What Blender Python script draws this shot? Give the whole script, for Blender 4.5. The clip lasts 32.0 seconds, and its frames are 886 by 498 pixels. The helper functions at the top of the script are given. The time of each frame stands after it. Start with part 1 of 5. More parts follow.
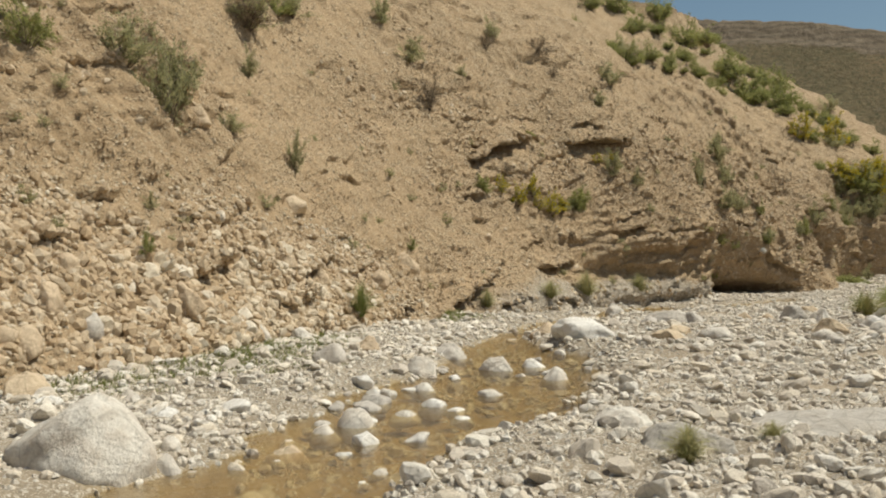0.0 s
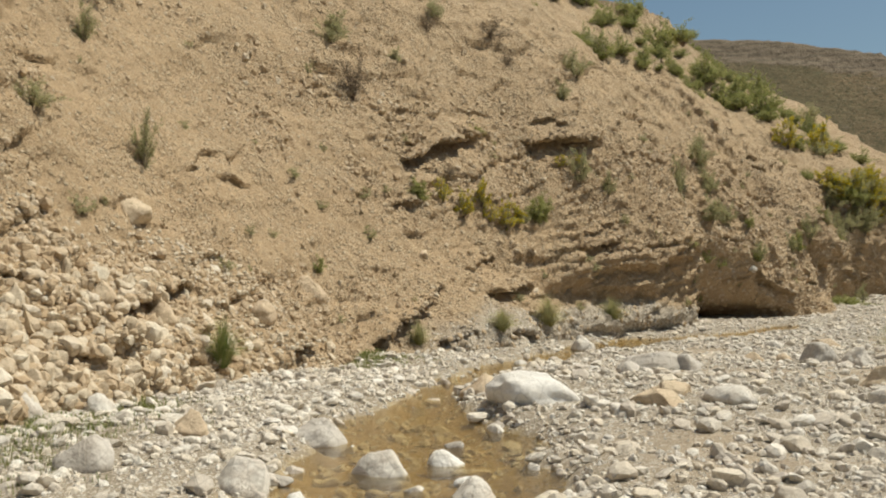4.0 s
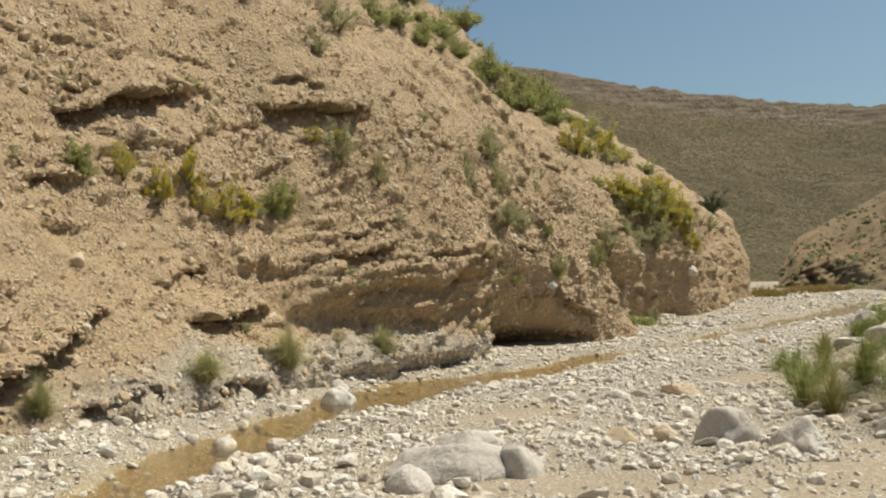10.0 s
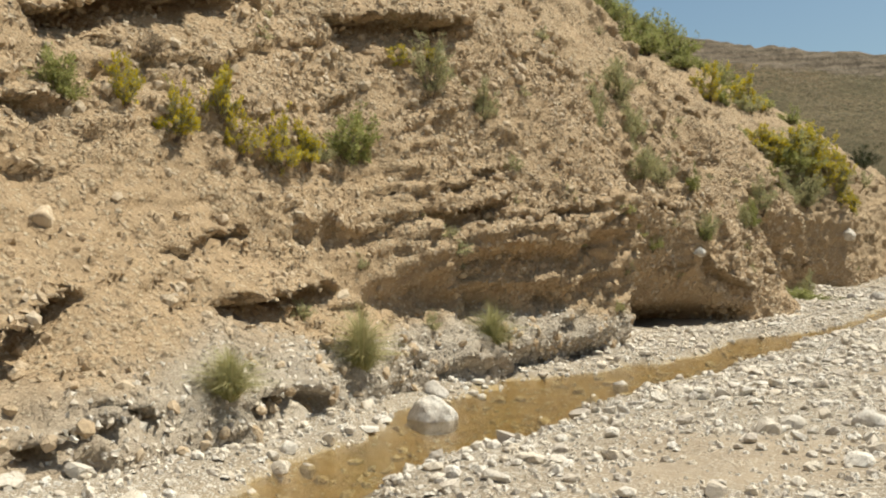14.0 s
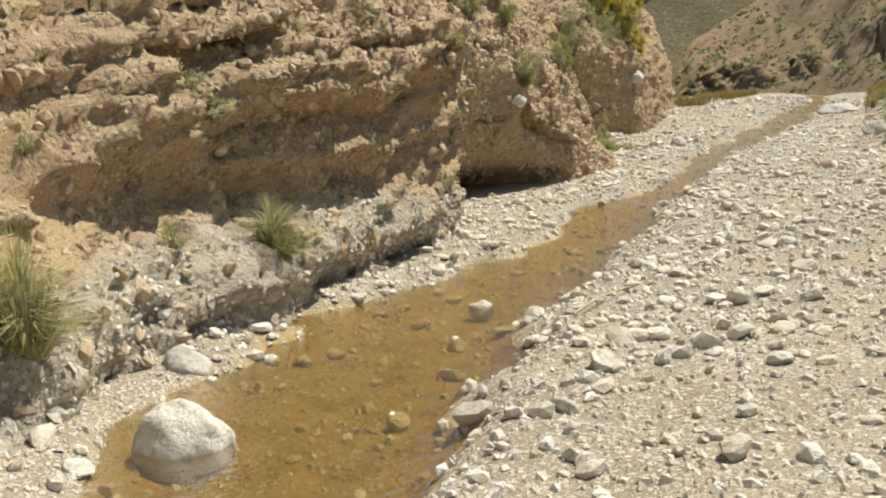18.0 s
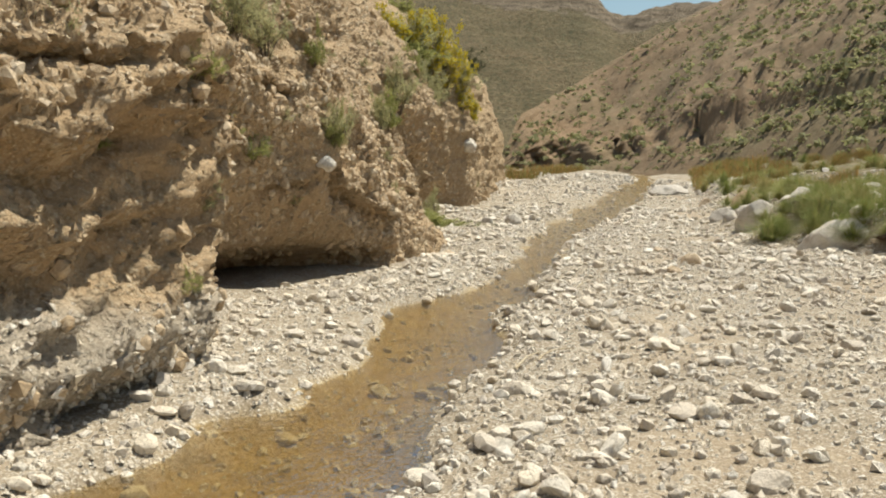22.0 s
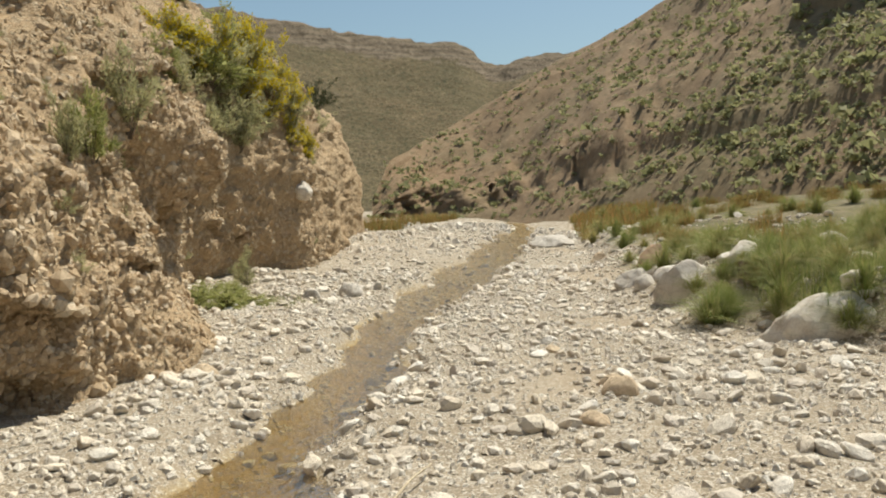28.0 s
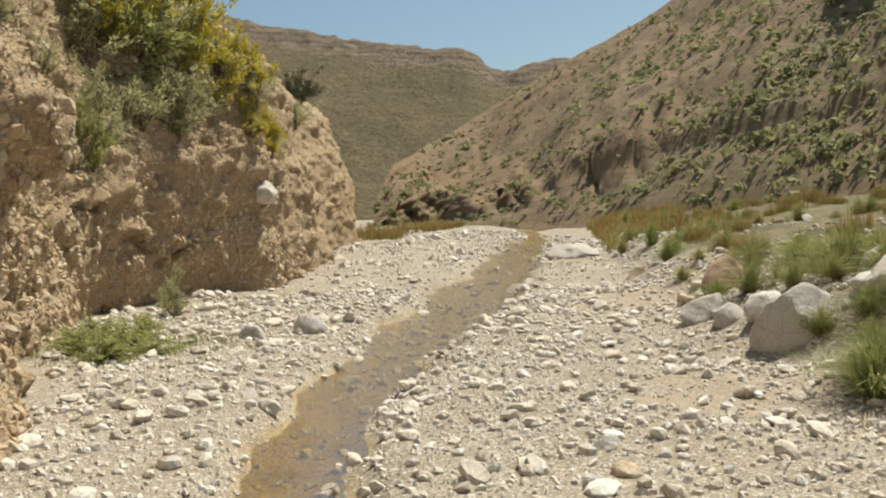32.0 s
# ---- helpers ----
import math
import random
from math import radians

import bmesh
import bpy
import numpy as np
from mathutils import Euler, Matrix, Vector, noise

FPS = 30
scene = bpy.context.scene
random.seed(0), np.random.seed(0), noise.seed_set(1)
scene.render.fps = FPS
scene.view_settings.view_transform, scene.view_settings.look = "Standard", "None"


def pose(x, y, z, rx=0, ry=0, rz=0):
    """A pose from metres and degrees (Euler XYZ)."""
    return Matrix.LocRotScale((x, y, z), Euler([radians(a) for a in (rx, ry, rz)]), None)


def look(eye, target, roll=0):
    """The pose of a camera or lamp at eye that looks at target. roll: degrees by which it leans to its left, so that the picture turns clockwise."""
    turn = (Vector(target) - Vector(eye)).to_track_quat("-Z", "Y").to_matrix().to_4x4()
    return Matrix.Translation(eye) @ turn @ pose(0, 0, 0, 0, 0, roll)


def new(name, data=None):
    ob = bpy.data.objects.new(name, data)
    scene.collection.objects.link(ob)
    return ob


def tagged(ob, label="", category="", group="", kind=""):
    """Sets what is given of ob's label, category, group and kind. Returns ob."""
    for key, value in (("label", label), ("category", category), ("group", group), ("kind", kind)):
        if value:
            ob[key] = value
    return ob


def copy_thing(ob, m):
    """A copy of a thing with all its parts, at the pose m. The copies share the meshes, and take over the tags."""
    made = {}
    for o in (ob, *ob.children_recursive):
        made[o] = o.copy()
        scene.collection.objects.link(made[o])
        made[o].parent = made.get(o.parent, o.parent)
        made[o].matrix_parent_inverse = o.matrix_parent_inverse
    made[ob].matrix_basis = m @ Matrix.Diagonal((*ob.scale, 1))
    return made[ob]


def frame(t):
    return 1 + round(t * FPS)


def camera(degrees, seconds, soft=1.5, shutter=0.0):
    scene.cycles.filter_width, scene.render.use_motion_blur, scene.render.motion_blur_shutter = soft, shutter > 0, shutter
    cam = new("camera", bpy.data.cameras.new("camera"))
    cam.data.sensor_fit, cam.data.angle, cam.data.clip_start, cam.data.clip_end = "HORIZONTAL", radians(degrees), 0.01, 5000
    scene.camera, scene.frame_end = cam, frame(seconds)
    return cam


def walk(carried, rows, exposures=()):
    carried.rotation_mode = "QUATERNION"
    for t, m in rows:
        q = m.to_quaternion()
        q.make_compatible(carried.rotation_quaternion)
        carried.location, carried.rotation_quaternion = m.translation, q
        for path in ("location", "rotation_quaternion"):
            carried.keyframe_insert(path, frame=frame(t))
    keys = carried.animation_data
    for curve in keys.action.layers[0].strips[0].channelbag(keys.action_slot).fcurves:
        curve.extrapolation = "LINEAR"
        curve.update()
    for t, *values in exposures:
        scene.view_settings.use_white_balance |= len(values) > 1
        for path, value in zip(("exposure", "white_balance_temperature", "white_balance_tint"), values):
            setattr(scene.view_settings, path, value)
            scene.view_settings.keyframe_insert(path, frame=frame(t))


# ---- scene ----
cam = camera(51.2, 32.0, soft=2.0)
METRES, EYE, TILT, LEAN, TURN = 36.0, 1.55, 0.0, 0.0, 0.0
ROWS = [
    (0.0, 0.0, 0.0, 0.0, 0.0, 0.0, -0.0),
    (0.5, -0.0003, 0.0215, -0.0004, 0.98, 0.6, 0.18),
    (1.0, 0.0019, 0.0413, -0.0003, -1.54, 2.16, 0.56),
    (1.5, 0.0065, 0.0554, -0.0, -5.69, 2.08, 1.2),
    (2.0, 0.0167, 0.0648, 0.0005, -6.22, 0.17, 0.94),
    (2.5, 0.0242, 0.0805, 0.0006, -4.78, -1.39, 0.55),
    (4.5, 0.0271, 0.147, 0.0002, -1.6, 2.11, 0.5),
    (5.0, 0.0264, 0.1609, 0.0005, -4.14, 2.45, 0.44),
    (5.5, 0.0315, 0.1819, -0.0005, -8.92, 2.86, 0.75),
    (6.0, 0.035, 0.1985, -0.0003, -12.88, 3.07, 1.0),
    (6.5, 0.0412, 0.215, -0.0004, -14.88, 3.14, 1.33),
    (7.0, 0.0457, 0.23, -0.0011, -17.21, 2.64, 1.45),
    (7.5, 0.0511, 0.2409, -0.0011, -17.81, 1.88, 1.25),
    (8.0, 0.0552, 0.2502, -0.0005, -17.16, 1.26, 1.12),
    (8.5, 0.0586, 0.266, -0.0011, -16.66, 1.43, 1.05),
    (9.0, 0.0632, 0.2831, -0.001, -16.0, 1.67, 0.74),
    (9.5, 0.0672, 0.2978, -0.0009, -15.4, 2.02, 0.48),
    (10.0, 0.0681, 0.3139, -0.0014, -15.54, 2.31, 0.48),
    (10.5, 0.0668, 0.3257, -0.0012, -16.18, 2.3, 0.51),
    (11.0, 0.0672, 0.3318, -0.0005, -16.6, 2.18, 0.51),
    (11.5, 0.068, 0.3424, -0.0005, -16.89, 2.2, 0.51),
    (12.0, 0.0723, 0.3578, -0.0007, -16.17, 1.7, 0.55),
    (12.5, 0.0775, 0.3737, -0.0012, -14.91, 1.11, 0.71),
    (13.0, 0.083, 0.3909, -0.0024, -13.13, 0.76, 0.94),
    (13.5, 0.0887, 0.409, -0.0026, -8.85, 0.6, 1.09),
    (15.5, 0.0924, 0.483, -0.0052, -15.7, 1.1, 2.67),
    (16.0, 0.0938, 0.4993, -0.005, -22.57, 0.19, 2.9),
    (16.5, 0.098, 0.5148, -0.0055, -24.04, -0.81, 3.18),
    (17.0, 0.1031, 0.5308, -0.0062, -23.86, -2.19, 3.64),
    (17.5, 0.1081, 0.5471, -0.0069, -23.84, -5.2, 4.36),
    (18.0, 0.1132, 0.5555, -0.003, -23.95, -8.62, 3.81),
    (18.5, 0.1198, 0.5641, -0.002, -24.16, -8.69, 2.96),
    (19.0, 0.1261, 0.5754, -0.0034, -25.76, -8.86, 1.88),
    (19.5, 0.1321, 0.5878, -0.0032, -27.46, -8.16, 0.91),
    (20.0, 0.1402, 0.5977, -0.0035, -28.83, -7.3, 0.94),
    (20.5, 0.147, 0.6076, -0.0033, -30.6, -6.62, 0.76),
    (21.0, 0.1531, 0.6172, -0.0022, -32.55, -6.18, 0.24),
    (21.5, 0.16, 0.6272, -0.0025, -33.64, -5.51, 0.14),
    (22.0, 0.1694, 0.6399, -0.0024, -34.31, -5.2, 0.48),
    (22.5, 0.1796, 0.6562, -0.0034, -36.58, -4.74, 1.02),
    (23.0, 0.1911, 0.6711, -0.0038, -38.62, -4.37, 1.48),
    (23.5, 0.2023, 0.6839, -0.0042, -40.73, -3.98, 1.88),
    (24.0, 0.212, 0.6933, -0.0045, -44.93, -3.86, 2.09),
    (24.5, 0.2212, 0.6998, -0.0051, -47.23, -3.78, 2.16),
    (25.0, 0.2322, 0.7078, -0.0043, -46.81, -3.76, 2.21),
    (25.5, 0.2453, 0.7193, -0.0042, -46.31, -3.59, 2.22),
    (27.5, 0.2929, 0.7601, -0.0027, -42.45, -2.9, 1.69),
    (28.0, 0.3024, 0.7689, -0.0022, -41.76, -2.3, 1.4),
    (28.5, 0.3155, 0.7812, -0.0027, -40.71, -1.94, 1.44),
    (29.0, 0.3301, 0.7965, -0.0034, -38.34, -2.86, 1.83),
    (29.5, 0.3442, 0.811, -0.0026, -31.5, -1.81, 2.67),
    (30.0, 0.3561, 0.8235, -0.0022, -31.68, -0.34, 2.95),
    (30.5, 0.3666, 0.8344, -0.0026, -32.87, -0.46, 3.13),
    (31.0, 0.3763, 0.845, -0.0025, -34.63, -0.88, 3.11),
    (31.5, 0.3862, 0.8556, -0.0039, -38.23, -1.29, 2.76),
    (32.0, 0.3961, 0.8649, -0.004, -41.24, -1.79, 1.9),
]
EXPOSURES = [(0.0, -0.16), (5.0, -0.02), (9.0, 0.10), (13.0, 0.22), (16.0, 0.36), (21.0, 0.36), (25.0, 0.31), (32.0, 0.31)]
walk(cam, [(t, pose(0, 0, EYE, TILT, LEAN, TURN) @ pose(METRES * x, METRES * y, METRES * z, 90 + pitch, roll, yaw)) for t, x, y, z, yaw, pitch, roll in ROWS],
     exposures=EXPOSURES)

# ---- world and sun ----
SUN_DIR = Vector((0.97, 0.07, 1.85)).normalized()
world = bpy.data.worlds.new("sky")
scene.world = world
world.use_nodes = True
wn = world.node_tree
sky = wn.nodes.new("ShaderNodeTexSky")
sky.sky_type, sky.sun_disc = "NISHITA", False
sky.sun_elevation = math.asin(SUN_DIR.z)
sky.sun_rotation = math.atan2(SUN_DIR.x, SUN_DIR.y)
sky.air_density, sky.dust_density, sky.ozone_density = 1.0, 1.6, 0.7
wn.nodes["Background"].inputs["Strength"].default_value = 0.078
haze = wn.nodes.new("ShaderNodeMix")
haze.data_type, haze.blend_type = "RGBA", "MULTIPLY"
haze.inputs[0].default_value = 1.0
haze.inputs[7].default_value = (0.96, 1.07, 1.01, 1)
wn.links.new(sky.outputs[0], haze.inputs[6])
wn.links.new(haze.outputs[2], wn.nodes["Background"].inputs["Color"])
sun = new("sun", bpy.data.lights.new("sun", "SUN"))
sun.data.energy, sun.data.angle, sun.data.color = 5.0, radians(0.53), (1.0, 0.945, 0.805)
sun.matrix_world = look((0, 0, 60), Vector((0, 0, 60)) - SUN_DIR)


# ---- noise and mesh helpers ----
def hash01(ix, iy, iz, seed):
    h = (ix * 73856093) ^ (iy * 19349663) ^ (iz * 83492791) ^ (seed * 2654435761)
    h = (h ^ (h >> 13)) * 1274126177 & 0x7FFFFFFF
    h = (h ^ (h >> 16)) * 668265263 & 0x7FFFFFFF
    return ((h ^ (h >> 15)) & 0xFFFFFF) / 0xFFFFFF


def vnoise(p, seed=0):
    """Smooth value noise, -1 to 1, at an (n, 3) array of places."""
    f = np.floor(p).astype(np.int64)
    w = p - f
    w = w * w * (3 - 2 * w)
    out = 0
    for dx in (0, 1):
        for dy in (0, 1):
            for dz in (0, 1):
                k = (w[:, 0] if dx else 1 - w[:, 0]) * (w[:, 1] if dy else 1 - w[:, 1]) * (w[:, 2] if dz else 1 - w[:, 2])
                out = out + k * hash01(f[:, 0] + dx, f[:, 1] + dy, f[:, 2] + dz, seed)
    return out * 2 - 1


def fbm(p, size, octaves=4, seed=0, gain=0.5):
    p = np.asarray(p, float) / size
    out, a = 0, 1.0
    for k in range(octaves):
        out = out + a * vnoise(p * 2.0 ** k + 17.3 * k, seed + k)
        a *= gain
    return out


def smooth01(x, a, b):
    k = np.clip((x - a) / (b - a), 0, 1)
    return k * k * (3 - 2 * k)


def mesh_from(name, verts, faces, smooth=True):
    """A mesh from arrays: verts (n, 3), faces (m, 3 or 4)."""
    me = bpy.data.meshes.new(name)
    verts = np.asarray(verts, np.float32)
    faces = np.asarray(faces, np.int32)
    n = faces.shape[1]
    me.vertices.add(len(verts))
    me.vertices.foreach_set("co", verts.ravel())
    me.loops.add(faces.size)
    me.loops.foreach_set("vertex_index", faces.ravel())
    me.polygons.add(len(faces))
    me.polygons.foreach_set("loop_start", np.arange(0, faces.size, n, dtype=np.int32))
    me.polygons.foreach_set("use_smooth", np.full(len(faces), smooth))
    me.update(calc_edges=True)
    me.validate()
    return me


def grid_faces(rows, cols):
    i = np.arange(rows * cols).reshape(rows, cols)
    return np.stack([i[:-1, :-1], i[:-1, 1:], i[1:, 1:], i[1:, :-1]], -1).reshape(-1, 4)


def add_mesh(name, me, material, parent=None, label="", **tags):
    ob = new(name, me)
    if not me.materials:
        me.materials.append(material)
    ob.parent = parent
    return tagged(ob, label=label, **tags)


def part(name, bm, material, parent, label=""):
    me = bpy.data.meshes.new(name)
    bm.to_mesh(me)
    bm.free()
    me.materials.append(material)
    ob = new(name, me)
    ob.parent = parent
    return tagged(ob, label=label)


def empty(name, m, label, category, group=""):
    ob = new(name)
    ob.empty_display_size = 0.2
    ob.matrix_world = m
    return tagged(ob, label=label, category=category, group=group)


def near_line(px, py, line):
    """For places: distance to a polyline, the length along it of the nearest point, and the side (left positive)."""
    line = np.asarray(line, float)
    best = np.full(px.shape, 1e9)
    along = np.zeros(px.shape)
    side = np.zeros(px.shape)
    run = 0.0
    for (ax, ay), (bx, by) in zip(line[:-1], line[1:]):
        dx, dy = bx - ax, by - ay
        ln = math.hypot(dx, dy)
        t = np.clip(((px - ax) * dx + (py - ay) * dy) / ln ** 2, 0, 1)
        d = np.hypot(px - ax - t * dx, py - ay - t * dy)
        s = dx * (py - ay) - dy * (px - ax)
        m = d < best
        best = np.where(m, d, best)
        along = np.where(m, run + t * ln, along)
        side = np.where(m, np.sign(s), side)
        run += ln
    return best, along, side


# ---- materials ----
def nodes_of(name):
    mat = bpy.data.materials.new(name)
    mat.use_nodes = True
    nt = mat.node_tree
    return mat, nt, nt.nodes["Principled BSDF"]


def node(nt, kind, **values):
    n = nt.nodes.new("ShaderNode" + kind)
    for key, value in values.items():
        n.inputs[key].default_value = value
    return n


def ramp(nt, fac, stops):
    n = nt.nodes.new("ShaderNodeValToRGB")
    el = n.color_ramp.elements
    while len(el) < len(stops):
        el.new(0.5)
    for e, (at, c) in zip(el, stops):
        e.position, e.color = at, (*c, 1)
    nt.links.new(fac, n.inputs["Fac"])
    return n.outputs["Color"]


def mix(nt, fac, a, b, blend="MIX"):
    n = nt.nodes.new("ShaderNodeMix")
    n.data_type, n.blend_type = "RGBA", blend
    for sock, v in ((n.inputs[0], fac), (n.inputs[6], a), (n.inputs[7], b)):
        if isinstance(v, bpy.types.NodeSocket):
            nt.links.new(v, sock)
        elif isinstance(v, (int, float)):
            sock.default_value = v
        else:
            sock.default_value = (*v, 1)
    return n.outputs[2]


def maths(nt, op, a, b=0.0, clamp=False):
    n = nt.nodes.new("ShaderNodeMath")
    n.operation, n.use_clamp = op, clamp
    for sock, v in zip(n.inputs, (a, b)):
        if isinstance(v, bpy.types.NodeSocket):
            nt.links.new(v, sock)
        else:
            sock.default_value = v
    return n.outputs[0]


def place(nt):
    return nt.nodes.new("ShaderNodeNewGeometry").outputs["Position"]


def noise_tex(nt, vec, scale, detail=4.0, rough=0.6):
    n = node(nt, "TexNoise", Scale=scale, Detail=detail, Roughness=rough)
    nt.links.new(vec, n.inputs["Vector"])
    return n.outputs["Fac"]


def cells(nt, vec, scale, feature="F1"):
    n = node(nt, "TexVoronoi", Scale=scale)
    n.feature = feature
    nt.links.new(vec, n.inputs["Vector"])
    return n


def bump(nt, bsdf, height, strength, distance):
    b = node(nt, "Bump", Strength=strength, Distance=distance)
    nt.links.new(height, b.inputs["Height"])
    old = bsdf.inputs["Normal"].links
    if old:
        nt.links.new(old[0].from_socket, b.inputs["Normal"])
    nt.links.new(b.outputs["Normal"], bsdf.inputs["Normal"])


def gritty(name, earth, stones, pebble=14.0, cover=0.5, rough=0.95, relief=1.0, layer=None, lo_cover=0.9, crumble=0.0, lumps=9.0, warp=0.0):
    """Earth or gravel: a soil colour with pebbles of several tones bedded in it."""
    mat, nt, b = nodes_of(name)
    vec = place(nt)
    big = noise_tex(nt, vec, 0.45, 5)
    mid = noise_tex(nt, vec, 3.2, 6, 0.7)
    fine = noise_tex(nt, vec, 40, 4, 0.7)
    soil = ramp(nt, mid, [(0.25, [c * 0.72 for c in earth]), (0.5, earth), (0.78, [min(1, c * 1.22) for c in earth])])
    soil = mix(nt, 0.35, soil, ramp(nt, big, [(0.3, [c * 0.75 for c in earth]), (0.7, [c * 1.15 for c in earth])]))
    heights = None
    col = soil
    at_place = vec
    if warp:
        shove = node(nt, "TexNoise", Scale=pebble * 0.9, Detail=2.0)
        nt.links.new(vec, shove.inputs["Vector"])
        add = nt.nodes.new("ShaderNodeVectorMath")
        add.operation, add.inputs["Scale"].default_value = "SCALE", warp * 4
        nt.links.new(shove.outputs["Color"], add.inputs[0])
        add2 = nt.nodes.new("ShaderNodeVectorMath")
        nt.links.new(vec, add2.inputs[0])
        nt.links.new(add.outputs[0], add2.inputs[1])
        vec = add2.outputs[0]
    spread = ramp(nt, noise_tex(nt, vec, pebble * 0.06, 4, 0.65), [(0.38, (lo_cover, lo_cover, lo_cover)), (0.62, (1.15, 1.15, 1.15))])
    for k, (sc, wgt) in enumerate(((pebble, 1.0), (pebble * 2.7, 0.6))):
        v = cells(nt, vec, sc)
        tone = nt.nodes.new("ShaderNodeSeparateColor")
        nt.links.new(v.outputs["Color"], tone.inputs[0])
        body = maths(nt, "SUBTRACT", 0.52, v.outputs["Distance"])
        keep = maths(nt, "LESS_THAN", tone.outputs[1], maths(nt, "MULTIPLY", spread, cover))
        rnd = maths(nt, "MULTIPLY", maths(nt, "MULTIPLY", body, 9.0, True), keep, True)
        rock = ramp(nt, tone.outputs[0], [(i / max(1, len(stones) - 1), c) for i, c in enumerate(stones)])
        col = mix(nt, maths(nt, "MULTIPLY", rnd, 0.85), col, rock)
        hh = maths(nt, "MULTIPLY", maths(nt, "MULTIPLY", body, keep), wgt / sc * 12)
        heights = hh if heights is None else maths(nt, "ADD", heights, hh)
    vec = at_place
    if layer:
        col = layer(nt, vec, col, mid)
    # Shade of small crevices put into the colour: dips of the fine grain are darkened.
    col = mix(nt, 0.6, col, ramp(nt, fine, [(0.3, (0.5, 0.49, 0.47)), (0.68, (1.08, 1.08, 1.08))]), "MULTIPLY")
    nt.links.new(col, b.inputs["Base Color"])
    b.inputs["Roughness"].default_value = rough
    b.inputs["Specular IOR Level"].default_value = 0.25
    bump(nt, b, heights, min(1.0, relief), 0.09 * pebble / 15 * relief if pebble > 5 else 0.04 * relief)
    bump(nt, b, maths(nt, "ADD", mid, maths(nt, "MULTIPLY", fine, 0.4)), 0.6, 0.05)
    if crumble:
        bump(nt, b, noise_tex(nt, vec, lumps, 6, 0.75), 0.7, crumble)
    return mat


def bed_layers(nt, vec, col, mid):
    """Sand patches on the bar, and the ochre silt of the stream bed, from the sheet's own attributes."""
    a = nt.nodes.new("ShaderNodeAttribute")
    a.attribute_name = "silt"
    silt = ramp(nt, mid, [(0.3, (0.17, 0.115, 0.04)), (0.5, (0.40, 0.28, 0.10)), (0.75, (0.52, 0.41, 0.20))])
    col = mix(nt, maths(nt, "MULTIPLY", a.outputs["Fac"], 0.74), col, silt)
    d = nt.nodes.new("ShaderNodeAttribute")
    d.attribute_name = "sand"
    sand = ramp(nt, mid, [(0.3, (0.37, 0.285, 0.195)), (0.7, (0.48, 0.385, 0.27))])
    col = mix(nt, maths(nt, "MULTIPLY", d.outputs["Fac"], 0.5), col, sand)
    e = nt.nodes.new("ShaderNodeAttribute")
    e.attribute_name = "turf"
    turf = ramp(nt, noise_tex(nt, vec, 1.6, 6, 0.7), [(0.35, (0.07, 0.08, 0.03)), (0.5, (0.15, 0.13, 0.065)), (0.70, (0.26, 0.205, 0.125))])
    return mix(nt, maths(nt, "MULTIPLY", e.outputs["Fac"], 0.85), col, turf)


def bank_layers(nt, vec, col, mid):
    """The grey gravelly crust along the foot of the bank, and redder earth higher up."""
    a = nt.nodes.new("ShaderNodeAttribute")
    a.attribute_name = "crust"
    grey = ramp(nt, mid, [(0.3, (0.36, 0.315, 0.25)), (0.7, (0.58, 0.53, 0.45))])
    return mix(nt, maths(nt, "MULTIPLY", a.outputs["Fac"], 0.75), col, grey)


def hill_layers(nt, vec, col, mid):
    """Thin grass and scrub in patches over the scree."""
    a = nt.nodes.new("ShaderNodeAttribute")
    a.attribute_name = "scrub"
    patch = noise_tex(nt, vec, 0.12, 7, 0.7)
    dots = cells(nt, vec, 0.8).outputs["Distance"]
    col = mix(nt, ramp(nt, noise_tex(nt, vec, 0.05, 5, 0.6), [(0.5, (0, 0, 0)), (0.70, (0.4, 0.4, 0.4))]), col, (0.27, 0.165, 0.09))
    green = ramp(nt, mid, [(0.3, (0.10, 0.10, 0.05)), (0.7, (0.20, 0.185, 0.10))])
    cover = ramp(nt, maths(nt, "ADD", patch, maths(nt, "MULTIPLY", a.outputs["Fac"], 0.16)), [(0.46, (0, 0, 0)), (0.70, (0.8, 0.8, 0.8))])
    col = mix(nt, maths(nt, "MULTIPLY", cover, 0.5), col, green)
    return mix(nt, ramp(nt, dots, [(0.14, (0.6, 0.6, 0.6)), (0.24, (0, 0, 0))]), col, (0.10, 0.10, 0.05))


